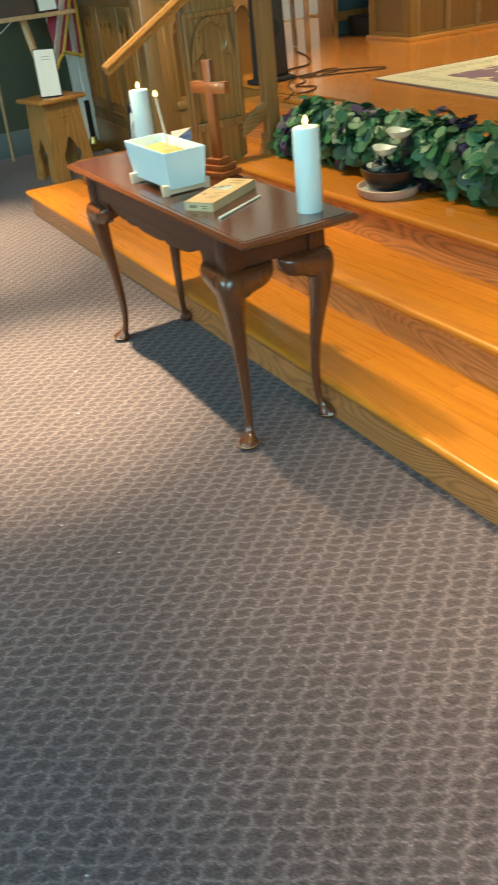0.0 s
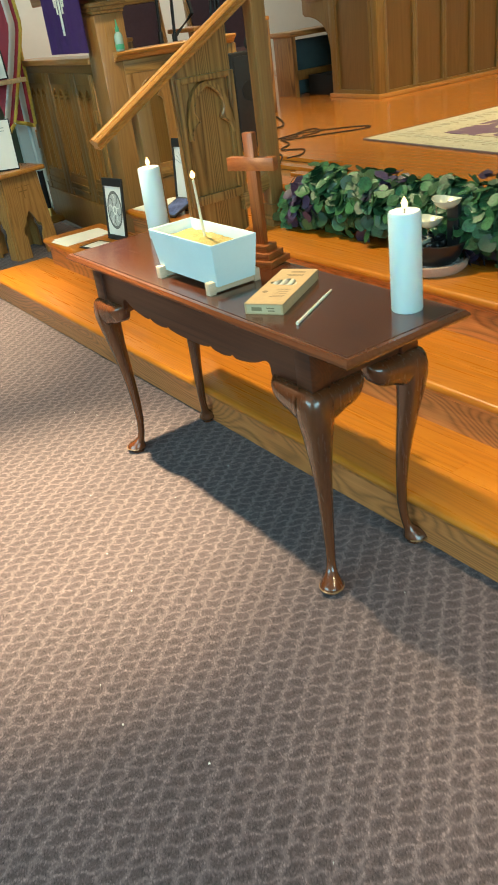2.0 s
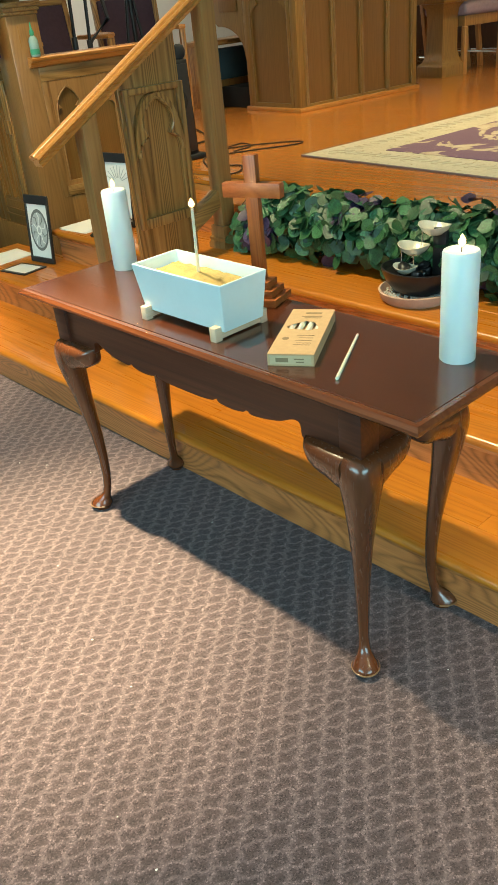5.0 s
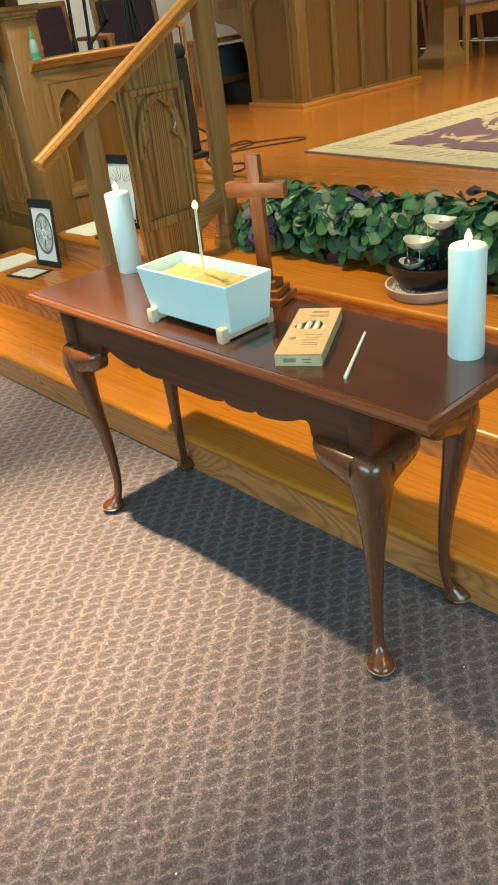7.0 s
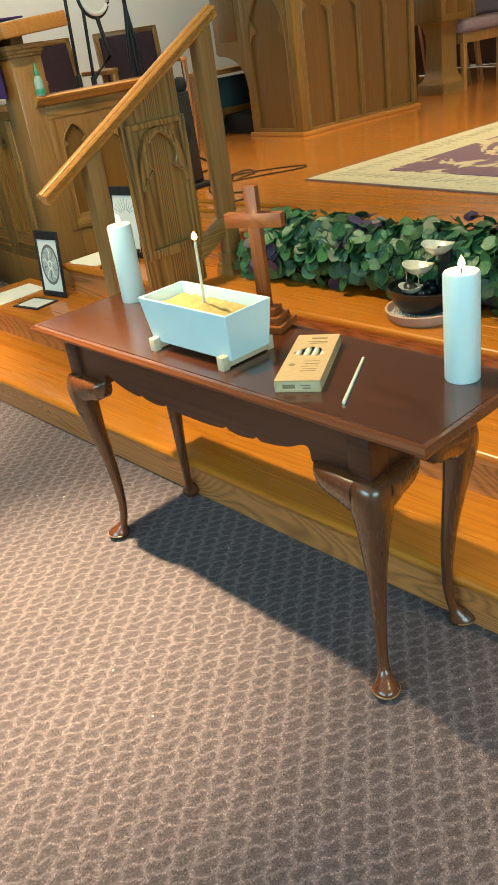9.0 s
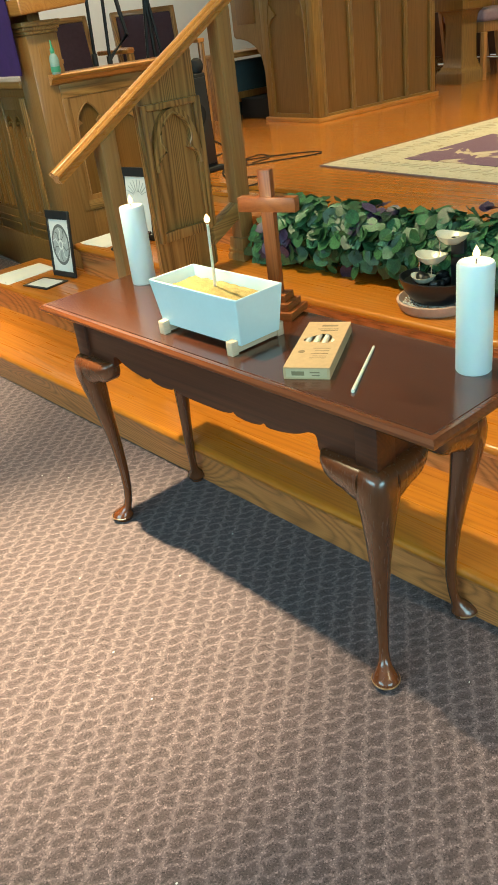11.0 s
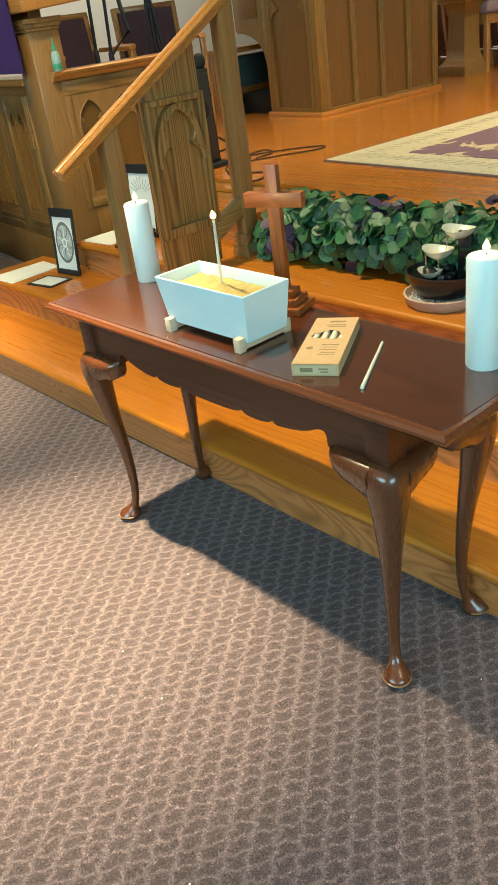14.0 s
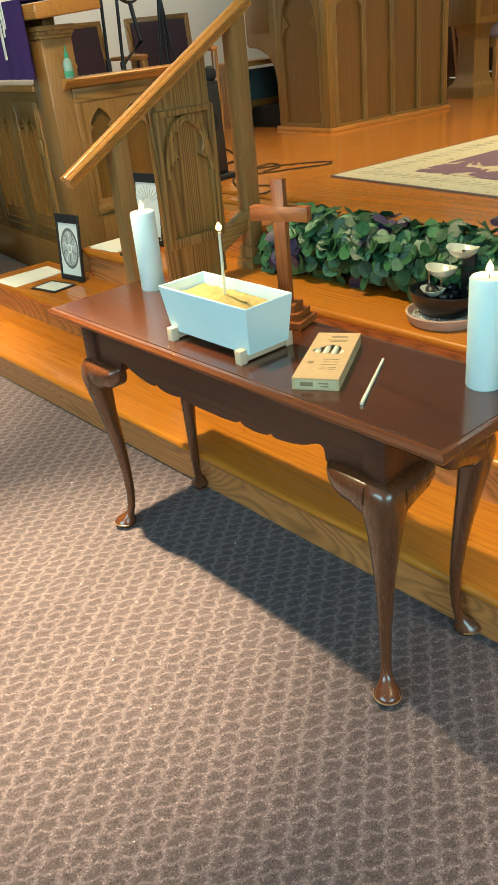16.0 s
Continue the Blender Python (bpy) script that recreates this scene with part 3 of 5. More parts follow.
def cabriole(sx, sy, px, py):
    """Cabriole leg: square post, swelling knee, slim ankle and a pad foot turned out along the diagonal."""
    bm = bmesh.new()
    d = Vector((sx, sy, 0)).normalized()
    e = Vector((-d.y, d.x, 0))
    rows = [  # height, reach along the diagonal, half size along it, half size across it
        (0.622, 0.002, 0.030, 0.032), (0.614, 0.010, 0.038, 0.040), (0.600, 0.017, 0.040, 0.043), (0.575, 0.022, 0.040, 0.043), (0.545, 0.023, 0.038, 0.041),
        (0.500, 0.019, 0.0335, 0.035), (0.44, 0.011, 0.029, 0.0305), (0.36, 0.000, 0.0245, 0.0255), (0.28, -0.009, 0.0205, 0.0215),
        (0.20, -0.014, 0.017, 0.018), (0.13, -0.014, 0.0145, 0.015), (0.085, -0.009, 0.0130, 0.0134), (0.060, -0.003, 0.0136, 0.0142),
        (0.044, 0.007, 0.020, 0.019), (0.034, 0.017, 0.029, 0.026), (0.026, 0.021, 0.035, 0.031), (0.019, 0.022, 0.0375, 0.034), (0.013, 0.022, 0.0365, 0.032), (0.009, 0.021, 0.031, 0.027), (0.004, 0.020, 0.027, 0.024), (0.0, 0.020, 0.027, 0.024)]
    rings = []
    n = 20
    for z, reach, a, b in rows:
        c = Vector((px, py, z)) + d * reach
        square = min(1.0, max(0.0, (z - 0.1) / 0.4))
        ring = []
        for k in range(n):
            t = 2 * math.pi * k / n
            p = 2 + 1.4 * square
            cs, sn = math.cos(t), math.sin(t)
            r = (abs(cs) ** p + abs(sn) ** p) ** (-1 / p) if square > 0 else 1.0
            # section turned so that a corner ridge faces outward at the knee
            u, w = r * cs, r * sn
            ru, rw = (u - w) * 0.7071, (u + w) * 0.7071
            u, w = ru * square + cs * (1 - square), rw * square + sn * (1 - square)
            ring.append(bm.verts.new(c + d * (u * a) + e * (w * b)))
        rings.append(ring)
    for q, r in zip(rings, rings[1:]):
        for k in range(n):
            bm.faces.new((q[k], q[(k + 1) % n], r[(k + 1) % n], r[k]))
    bm.faces.new(rings[0])
    bm.faces.new(rings[-1])
    return bm


def knee_wing(sx, sy, px, py, along):
    """Shell bracket beside the knee: rolls over from the apron's foot and dies away along it."""
    rows = [(0.0, 0.058, 0.528), (0.018, 0.058, 0.532), (0.030, 0.058, 0.537), (0.042, 0.057, 0.542), (0.054, 0.056, 0.546), (0.070, 0.055, 0.549), (0.086, 0.053, 0.553),
            (0.102, 0.049, 0.560), (0.115, 0.042, 0.571), (0.124, 0.032, 0.585), (0.128, 0.021, 0.600)]
    prof = [(-0.1, 1.0), (0.46, 0.99), (0.74, 0.94), (0.92, 0.84), (1.0, 0.69), (0.98, 0.50), (0.90, 0.28), (0.76, 0.09), (0.60, 0.0), (-0.1, 0.0)]
    bm = bmesh.new()
    rings = []
    for u, deep, low in rows:
        ring = []
        for k, h in prof:
            z = low + h * (0.622 - low)
            if along == "y":
                ring.append(bm.verts.new((px + sx * deep * k, py - sy * (0.010 + u), z)))
            else:
                ring.append(bm.verts.new((px - sx * (0.010 + u), py + sy * deep * k, z)))
        rings.append(ring)
    n = len(prof)
    for a, b in zip(rings, rings[1:]):
        for q in range(n):
            bm.faces.new((a[q], a[(q + 1) % n], b[(q + 1) % n], b[q]))
    bm.faces.new(rings[0])
    bm.faces.new(rings[-1])
    return bm


def worn_rim(sx, sy, px, py):
    """Pale, rubbed edge round the toe of a pad foot."""
    d = Vector((sx, sy, 0)).normalized()
    e = Vector((-d.y, d.x, 0))
    c = Vector((px, py, 0.0165)) + d * 0.022
    return tube([c + d * (0.0365 * math.cos(a)) + e * (0.033 * math.sin(a)) for a in [radians(-115 + 230 * k / 22) for k in range(23)]], 0.0028, 8)


for sx, px in ((-1, LX0), (1, LX1)):
    for sy, py in ((-1, LY0), (1, LY1)):
        leg = part("leg", cabriole(sx, sy, px, py), mahogany_leg, table, "carved cabriole leg with a pad foot")
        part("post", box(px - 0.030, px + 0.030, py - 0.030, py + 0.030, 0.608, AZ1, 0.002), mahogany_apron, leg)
        part("knee_bracket", knee_wing(sx, sy, px, py, "y"), mahogany_leg, leg)
        part("knee_bracket", knee_wing(sx, sy, px, py, "x"), mahogany_leg, leg)
        part("worn_rim", worn_rim(sx, sy, px, py), worn_wood, leg, "pale rubbed rim of the pad foot")

# ---------------------------------------------------------------- things on the table
TOP = TZ + 0.0035


def flame_mesh(h=0.022):
    return lathe([(0.0, 0.0), (0.0052, h * 0.10), (0.0080, h * 0.32), (0.0070, h * 0.55), (0.0034, h * 0.82), (0.0, h)], n=14)


def pillar_candle(x, y, h, r, label):
    c = thing("pillar_candle", label, "candle", "pillar candles")
    body = lathe([(r - 0.002, 0), (r, 0.003), (r, h - 0.006), (r - 0.003, h - 0.001), (r - 0.007, h), (r * 0.5, h - 0.002), (r * 0.2, h - 0.005), (0, h - 0.006)], Matrix.Translation((x, y, TOP)), 40)
    b = part("body", body, daylit_wax, c)
    part("wick", tube([(x, y, TOP + h - 0.008), (x + 0.001, y, TOP + h + 0.004), (x + 0.002, y + 0.001, TOP + h + 0.010)], 0.0011, 6), wick_mat, c)
    part("flame", turn(flame_mesh(0.028), Matrix.Translation((x + 0.001, y, TOP + h + 0.004))), flame_mat, c, "small bright candle flame")
    return c


pillar_candle(1.400, 2.018, 0.240, 0.0385, "tall white pillar candle, lit, on the console table")
pillar_candle(1.411, 3.258, 0.245, 0.0385, "tall white pillar candle, lit, at the table's end")

# sand trough on two small sled rails
trough = thing("sand_trough", "white tapered wooden sand trough on pine rails", "trough")


def trough_shell():
    bm = bmesh.new()
    top = ((1.163, 2.506), (1.316, 2.506), (1.316, 2.854), (1.163, 2.854))
    bot = ((1.176, 2.521), (1.306, 2.521), (1.306, 2.836), (1.176, 2.836))
    w = 0.006

    def ring(c, z, inset):
        mx, my = sum(p[0] for p in c) / 4, sum(p[1] for p in c) / 4
        return [bm.verts.new((x + (inset if x < mx else -inset), y + (inset if y < my else -inset), z)) for x, y in c]

    rings = [ring(bot, TOP + 0.022, 0), ring(top, 0.897, 0), ring(top, 0.897, w), ring(bot, TOP + 0.03, w)]
    for a, b in zip(rings, rings[1:]):
        for i in range(4):
            bm.faces.new((a[i], a[(i + 1) % 4], b[(i + 1) % 4], b[i]))
    bm.faces.new(rings[0])
    bm.faces.new(rings[-1])
    bmesh.ops.bevel(bm, geom=list(bm.edges), offset=0.0012, segments=2, affect="EDGES")
    return bm


part("shell", trough_shell(), daylit_white_paint, trough, "white painted tapered sides")


def sand_bed():
    bm = bmesh.new()
    g = []
    for i in range(13):
        row = []
        for j in range(25):
            x, y = 1.1745 + 0.130 * i / 12, 2.523 + 0.314 * j / 24
            row.append(bm.verts.new((x, y, 0.868 + 0.006 * noise.noise((x * 30, y * 30, 0)) + 0.003 * noise.noise((x * 90, y * 90, 3)))))
        g.append(row)
    for i in range(12):
        for j in range(24):
            bm.faces.new((g[i][j], g[i + 1][j], g[i + 1][j + 1], g[i][j + 1]))
    return bm


part("sand", sand_bed(), sand_mat, trough, "yellow sand filling")
for y in (2.541, 2.818):
    r = part("rail", box(1.168, 1.318, y - 0.008, y + 0.008, TOP + 0.004, TOP + 0.021, 0.0012), bare_pine, trough)
    for x in (1.164, 1.318):
        part("foot", box(x - 0.011, x + 0.011, y - 0.011, y + 0.011, TOP, TOP + 0.036, 0.0015), bare_pine, r)

taper = thing("taper_candle", "thin ivory taper candle, lit, stuck in sand", "candle")
ta, tb = Vector((1.278, 2.722, 0.858)), Vector((1.226, 2.651, 1.046))
part("body", tube([ta, ta.lerp(tb, 0.5), tb], 0.0042, 12, taper=0.82), wax_ivory, taper)
part("wick", tube([tb, tb + Vector((0, 0, 0.008))], 0.0008, 6), wick_mat, taper)
part("flame", turn(flame_mesh(0.023), Matrix.Translation(tb + Vector((0, 0, 0.003)))), flame_mat, taper, "small bright candle flame")

loose = thing("loose_taper_candle", "unlit ivory taper candle lying on the tabletop", "candle")
la, lb = Vector((1.166, 2.158, TOP + 0.0042)), Vector((1.378, 2.277, TOP + 0.0034))
part("body", tube([la, la.lerp(lb, 0.5), lb], 0.0042, 12, taper=0.75), wax_ivory, loose)
part("wick", tube([lb, lb + (lb - la).normalized() * 0.006], 0.0009, 6), wick_mat, loose)

# candle carton
carton = thing("candle_carton", "brown kraft carton of candles with a cut-out window", "box")
ca = math.atan2(2.478 - 2.336, 1.366 - 1.133)
CL, CW, CH = 0.278, 0.106, 0.028


def carton_bm(b):
    return turn(b, Matrix.Translation((1.281, 2.362, TOP)) @ Matrix.Rotation(ca, 4, "Z"))


def window_outline(n=18):
    pts = []
    for i in range(n):
        a = 2 * math.pi * i / n
        r = 1 + 0.18 * math.cos(3 * a + 0.5)
        pts.append((0.028 + 0.026 * r * math.cos(a), 0.002 + 0.036 * r * math.sin(a)))
    return pts


def carton_shell():
    """Carton sides and base, and a lid pierced by the window."""
    bm = bmesh.new()
    box(-CL / 2, CL / 2, -CW / 2, CW / 2, 0, CH - 0.012, 0.0, 1, bm)
    for x0, x1, y0, y1 in ((-CL / 2, -CL / 2 + 0.002, -CW / 2, CW / 2), (CL / 2 - 0.002, CL / 2, -CW / 2, CW / 2), (-CL / 2 + 0.002, CL / 2 - 0.002, -CW / 2, -CW / 2 + 0.002), (-CL / 2 + 0.002, CL / 2 - 0.002, CW / 2 - 0.002, CW / 2)):
        box(x0, x1, y0, y1, CH - 0.012, CH - 0.001, 0, 1, bm)
    win = window_outline()
    loops = []
    for pts in (win, [(-CL / 2, -CW / 2), (CL / 2, -CW / 2), (CL / 2, CW / 2), (-CL / 2, CW / 2)]):
        vs = [bm.verts.new((u, v, CH)) for u, v in pts]
        loops += [bm.edges.new((vs[i], vs[(i + 1) % len(vs)])) for i in range(len(vs))]
    bmesh.ops.triangle_fill(bm, use_beauty=True, use_dissolve=False, edges=loops)
    return bm


part("carton", carton_bm(carton_shell()), kraft, carton)
for k in range(4):
    part("candle", carton_bm(tube([(-0.02, -0.030 + 0.021 * k, CH - 0.0075), (0.075 - 0.008 * (k % 2), -0.030 + 0.021 * k, CH - 0.0075)], 0.0068, 10)), wax_ivory, carton, "ivory candle seen through the carton window")
part("end_label", carton_bm(box(-CL / 2 - 0.0006, -CL / 2 + 0.001, -CW / 2 + 0.006, CW / 2 - 0.006, 0.004, CH - 0.004, 0)), label_mat, carton, "pale printed end label")
for u, v0, v1, t in ((0.112, -0.026, 0.014, 0.010), (0.090, -0.03, 0.02, 0.004), (0.080, -0.03, 0.012, 0.004), (-0.03, -0.034, 0.006, 0.0022), (-0.045, -0.034, -0.001, 0.0022), (-0.060, -0.034, 0.006, 0.0022), (-0.075, -0.034, 0.0, 0.0022), (-0.086, -0.034, 0.004, 0.0022)):
    part("print_bar", carton_bm(box(u - t / 2, u + t / 2, v0, v1, CH + 0.0003, CH + 0.0006, 0)), kraft_ink, carton)
part("print_mark", carton_bm(lathe([(0, CH + 0.0003), (0.008, CH + 0.0003), (0.008, CH + 0.0006), (0, CH + 0.0006)], Matrix.Translation((-0.05, 0.03, 0)))), kraft_ink, carton)
for v0, v1, z0, z1 in ((0.005, 0.034, 0.009, 0.019), (-0.03, -0.008, 0.015, 0.018), (-0.03, -0.012, 0.008, 0.011)):
    part("print_bar", carton_bm(box(-CL / 2 - 0.0012, -CL / 2 - 0.0007, v0, v1, z0, z1, 0)), kraft_ink, carton)

# stepped wooden cross
cross = thing("standing_cross", "reddish wooden cross on a stepped base", "cross")
CX, CY = 1.432, 2.655
cr = Matrix.Translation((CX, CY, TOP)) @ Matrix.Rotation(math.atan2(0.054, 0.155), 4, "Z")
for k, (hw, hd) in enumerate(((0.064, 0.052), (0.050, 0.040), (0.036, 0.028))):
    part("base_step", turn(box(-hd, hd, -hw, hw, 0.020 * k, 0.020 * (k + 1), 0.0015), cr), crossbar_wood, cross)
part("upright", turn(box(-0.011, 0.011, -0.0175, 0.0175, 0.06, 0.379, 0.0015), cr), cross_wood, cross)
part("crossbar", turn(box(-0.013, 0.013, -0.082, 0.082, 0.275, 0.312, 0.0015), cr), crossbar_wood, cross)


# ---------------------------------------------------------------- handrail on the steps
RY = 3.899
handrail = thing("stair_handrail", "oak handrail with a carved gothic panel beside steps", "handrail")
ra, rb = Vector((1.517, RY, 1.022)), Vector((2.472, RY, 1.562))
rdir = (rb - ra).normalized()
rup = Vector((-rdir.z, 0, rdir.x))


def rail_bar():
    """Moulded rail: broad rounded cap over a waisted body."""
    half = [(0.024, -0.030), (0.026, -0.020), (0.020, -0.014), (0.020, -0.008), (0.032, -0.002), (0.034, 0.005), (0.030, 0.012), (0.022, 0.013), (0.017, 0.006), (0.014, 0.009), (0.011, 0.017), (0.005, 0.0205)]
    prof = [(-u, v) for u, v in half] + [(u, v) for u, v in half[::-1]]
    bm = bmesh.new()
    rings = [[bm.verts.new(p + Vector((0, u, 0)) + rup * v) for u, v in prof] for p in (ra, ra.lerp(rb, 0.5), rb)]
    n = len(prof)
    for a, b in zip(rings, rings[1:]):
        for i in range(n):
            bm.faces.new((a[i], a[(i + 1) % n], b[(i + 1) % n], b[i]))
    bm.faces.new(rings[0])
    bm.faces.new(rings[-1])
    return bm


part("rail", rail_bar(), rail_oak, handrail, "polished moulded handrail")


def under_rail(x):
    return ra.z + (x - ra.x) * rdir.z / rdir.x - 0.034


def rail_post(x0, x1, foot, name, flare=1.0):
    y0, y1 = RY - 0.033, RY + 0.033
    post = part(name, prism([(x0, foot + 0.10), (x1, foot + 0.10), (x1, under_rail(x1)), (x0, under_rail(x0))], "y", y0, y1, 0.003), smooth_oak, handrail)
    prof = [(0.012, 0.10), (0.016, 0.075), (0.026, 0.065), (0.022, 0.045), (0.030, 0.030), (0.030, 0.0)]
    bm = bmesh.new()
    rings = []
    for g, z in ((g * flare, z * flare + (0.10 * (1 - flare) if z > 0.09 else 0)) for g, z in prof):
        rings.append([bm.verts.new(p) for p in ((x0 - g, y0 - g, foot + z), (x1 + g, y0 - g, foot + z), (x1 + g, y1 + g, foot + z), (x0 - g, y1 + g, foot + z))])
    for a, b in zip(rings, rings[1:]):
        for i in range(4):
            bm.faces.new((a[i], a[(i + 1) % 4], b[(i + 1) % 4], b[i]))
    bm.faces.new(rings[0])
    bm.faces.new(rings[-1])
    part("post_base", bm, smooth_oak, post, "moulded post base")


rail_post(1.722, 1.792, Z1, "lower_post", 0.5)
rail_post(2.358, 2.432, Z3, "upper_post", 0.7)
PX0, PX1 = 1.932, 2.240
part("panel_board", prism([(PX0, Z2 + 0.06), (PX1, Z3 + 0.02), (PX1, under_rail(PX1)), (PX0, under_rail(PX0))], "y", RY + 0.012, RY + 0.034, 0.002), oak_z, handrail)


def trefoil_arch(w, spring, height, n=10):
    """Half-width to half-width outline of a cusped, pointed arch."""
    side = [(-w, spring), (-w, spring + height * 0.10), (-w * 0.92, spring + height * 0.22), (-w * 0.74, spring + height * 0.28), (-w * 0.56, spring + height * 0.34), (-w * 0.62, spring + height * 0.42),
            (-w * 0.72, spring + height * 0.52), (-w * 0.70, spring + height * 0.66), (-w * 0.52, spring + height * 0.83), (-w * 0.26, spring + height * 0.94), (0, spring + height)]
    return side + [(-u, z) for u, z in side[-2::-1]]


def carved_panel():
    """Square frame with a deep, broad arch band and open spandrels in relief."""
    mid, half = (PX0 + PX1) / 2 + 0.002, (PX1 - PX0) / 2 - 0.004
    bm = bmesh.new()
    for u0, u1, z0, z1 in ((-half, -half + 0.026, 0.66, 1.200), (half - 0.026, half, 0.66, 1.200), (-half + 0.026, half - 0.026, 1.176, 1.200), (-half + 0.026, half - 0.026, 0.660, 0.700)):
        box(mid + u0, mid + u1, RY - 0.014, RY + 0.011, z0, z1, 0.003, 2, bm)
    iw = half - 0.0265
    inner = [(mid + u, z) for u, z in trefoil_arch(iw - 0.016, 0.945, 0.212)]
    outer = [(mid + iw * s, 0.945) for s in (-1,)] + [(mid - iw * math.cos(a) ** 0.8, 0.950 + 0.222 * math.sin(a) ** 1.15) for a in [math.pi / 2 * i / 8 for i in range(1, 8)]]
    outer += [(mid, 1.175)] + [(2 * mid - u, z) for u, z in outer[::-1]]
    prism(inner + outer[::-1], "y", RY - 0.018, RY + 0.0115, 0.0, bm)
    for s in (-1, 1):
        e = mid + s * iw
        box(min(e, e - s * 0.016), max(e, e - s * 0.016), RY - 0.004, RY + 0.0115, 0.701, 0.944, 0.003, 2, bm)
    tube([(u, RY - 0.017, z) for u, z in inner], 0.006, 7, bm)
    return bm


part("carved_frame", carved_panel(), oak_z, handrail, "carved cusped-arch tracery frame")
part("stringer", prism([(PX1 - 0.03, 0.590), (2.366, 0.668), (2.366, 0.742), (PX1 - 0.03, 0.664)], "y", RY - 0.025, RY + 0.030, 0.004), oak_x, handrail)

# ---------------------------------------------------------------- things on the steps


def frame_thing(x, y, z, w, h, yaw, lean, label):
    f = thing("picture_frame", label, "picture frame", "framed pictures")
    m = pose(x, y, z, 0, 0, yaw) @ pose(0, 0, 0.002, 0, lean, 0)
    t = 0.012
    bm = bmesh.new()
    for y0, y1, z0, z1 in ((-w / 2, w / 2, 0, 0.028), (-w / 2, w / 2, h - 0.045, h), (-w / 2, -w / 2 + t, 0.028, h - 0.045), (w / 2 - t, w / 2, 0.028, h - 0.045)):
        box(-0.014, 0, y0, y1, z0, z1, 0.002, 1, bm)
    part("frame", turn(bm, m), black_plastic, f)
    part("backing", turn(box(-0.003, 0.003, -w / 2 + 0.004, w / 2 - 0.004, 0.004, h - 0.004, 0), m), black_plastic, f)
    part("print", turn(box(-0.006, -0.0035, -w / 2 + t, w / 2 - t, 0.028, h - 0.045, 0), m), paper, f)
    part("strut", turn(prism([(0.003, 0.0), (0.06, 0.0), (0.003, h * 0.6)], "y", -0.012, 0.012), m), black_plastic, f)
    return f, m


def ring_mark(m, r0, r1, cz, sq, mat, parent, n=40, x=-0.0072):
    bm = bmesh.new()
    a = [bm.verts.new((x, r0 * math.cos(2 * math.pi * i / n), cz + sq * r0 * math.sin(2 * math.pi * i / n))) for i in range(n)]
    b = [bm.verts.new((x, r1 * math.cos(2 * math.pi * i / n), cz + sq * r1 * math.sin(2 * math.pi * i / n))) for i in range(n)]
    for i in range(n):
        bm.faces.new((a[i], a[(i + 1) % n], b[(i + 1) % n], b[i]))
    return part("drawn_ring", turn(bm, m), mat, parent)


fr1, fm = frame_thing(2.052, 5.015, Z2, 0.190, 0.348, 8, 6, "black frame with a round line drawing, on the steps")
FC = 0.170
ring_mark(fm, 0.062, 0.073, FC, 1.48, grey_ink, fr1)
ring_mark(fm, 0.0, 0.062, FC, 1.48, mid_ink, fr1, x=-0.0066)
ring_mark(fm, 0.012, 0.020, FC, 1.3, paper, fr1)
for k in range(10):
    a = 2 * math.pi * k / 10 + 0.2
    spoke = tube([(-0.0072, 0.02 * math.cos(a), FC + 0.03 * math.sin(a)), (-0.0072, 0.045 * math.cos(a + 0.25), FC + 0.068 * math.sin(a + 0.25)), (-0.0072, 0.060 * math.cos(a), FC + 0.089 * math.sin(a))], 0.0022, 5)
    part("drawn_line", turn(spoke, fm), grey_ink if k % 2 else paper, fr1)

fr2, fm2 = frame_thing(2.365, 4.68, Z3, 0.20, 0.36, 8, 6, "black frame with a pale grey drawing, on the steps")
for k in range(9):
    a = radians(20 + 17.5 * k)
    part("drawn_line", turn(tube([(-0.0072, 0.03 * math.cos(a), 0.22 + 0.02 * math.sin(a)), (-0.0072, 0.085 * math.cos(a), 0.22 + 0.08 * math.sin(a))], 0.0018, 5), fm2), mid_ink, fr2)


def flat_sheet(name, label, cat, x, y, z, lx, ly, yaw, mat, t=0.0016):
    s = thing(name, label, cat)
    part("sheet", turn(box(-lx / 2, lx / 2, -ly / 2, ly / 2, 0, t, 0), pose(x, y, z, 0, 0, yaw)), mat, s)
    return s


card = thing("mourning_card", "small white card with a black border lying flat", "card")
cm = pose(1.918, 5.008, Z2, 0, 0, 10)
part("border", turn(box(-0.075, 0.075, -0.10, 0.10, 0, 0.006, 0.001), cm), black_plastic, card)
part("face", turn(box(-0.058, 0.058, -0.083, 0.083, 0.006, 0.0066, 0), cm), paper, card)
card2 = thing("framed_photograph", "glossy picture in a black frame, coloured blue for its reflection, tilted back", "picture frame")
cm = pose(2.235, 4.590, Z3 + 0.030, 0, -20, 8)
part("border", turn(box(-0.085, 0.085, -0.075, 0.075, 0, 0.012, 0.002), cm), black_plastic, card2)
# The face is coloured blue in place of what its gloss reflects.
part("face", turn(box(-0.073, 0.073, -0.063, 0.063, 0.012, 0.0128, 0), cm), blue_reflection_gloss, card2)
part("strut", box(2.290, 2.303, 4.585, 4.610, Z3, Z3 + 0.050, 0.002), black_plastic, card2)
for k in range(3):
    flat_sheet("paper_sheet", "white paper sheet lying on a step", "paper", 1.935 + 0.01 * k, 5.31 + 0.006 * k, Z2 + 0.002 * k, 0.30, 0.20, 4 - 3 * k, paper)
for k in range(2):
    flat_sheet("paper_sheet", "white paper sheet lying on a step", "paper", 2.30, 4.86 + 0.012 * k, Z3 + 0.002 * k, 0.28, 0.22, 6 - 5 * k, paper)

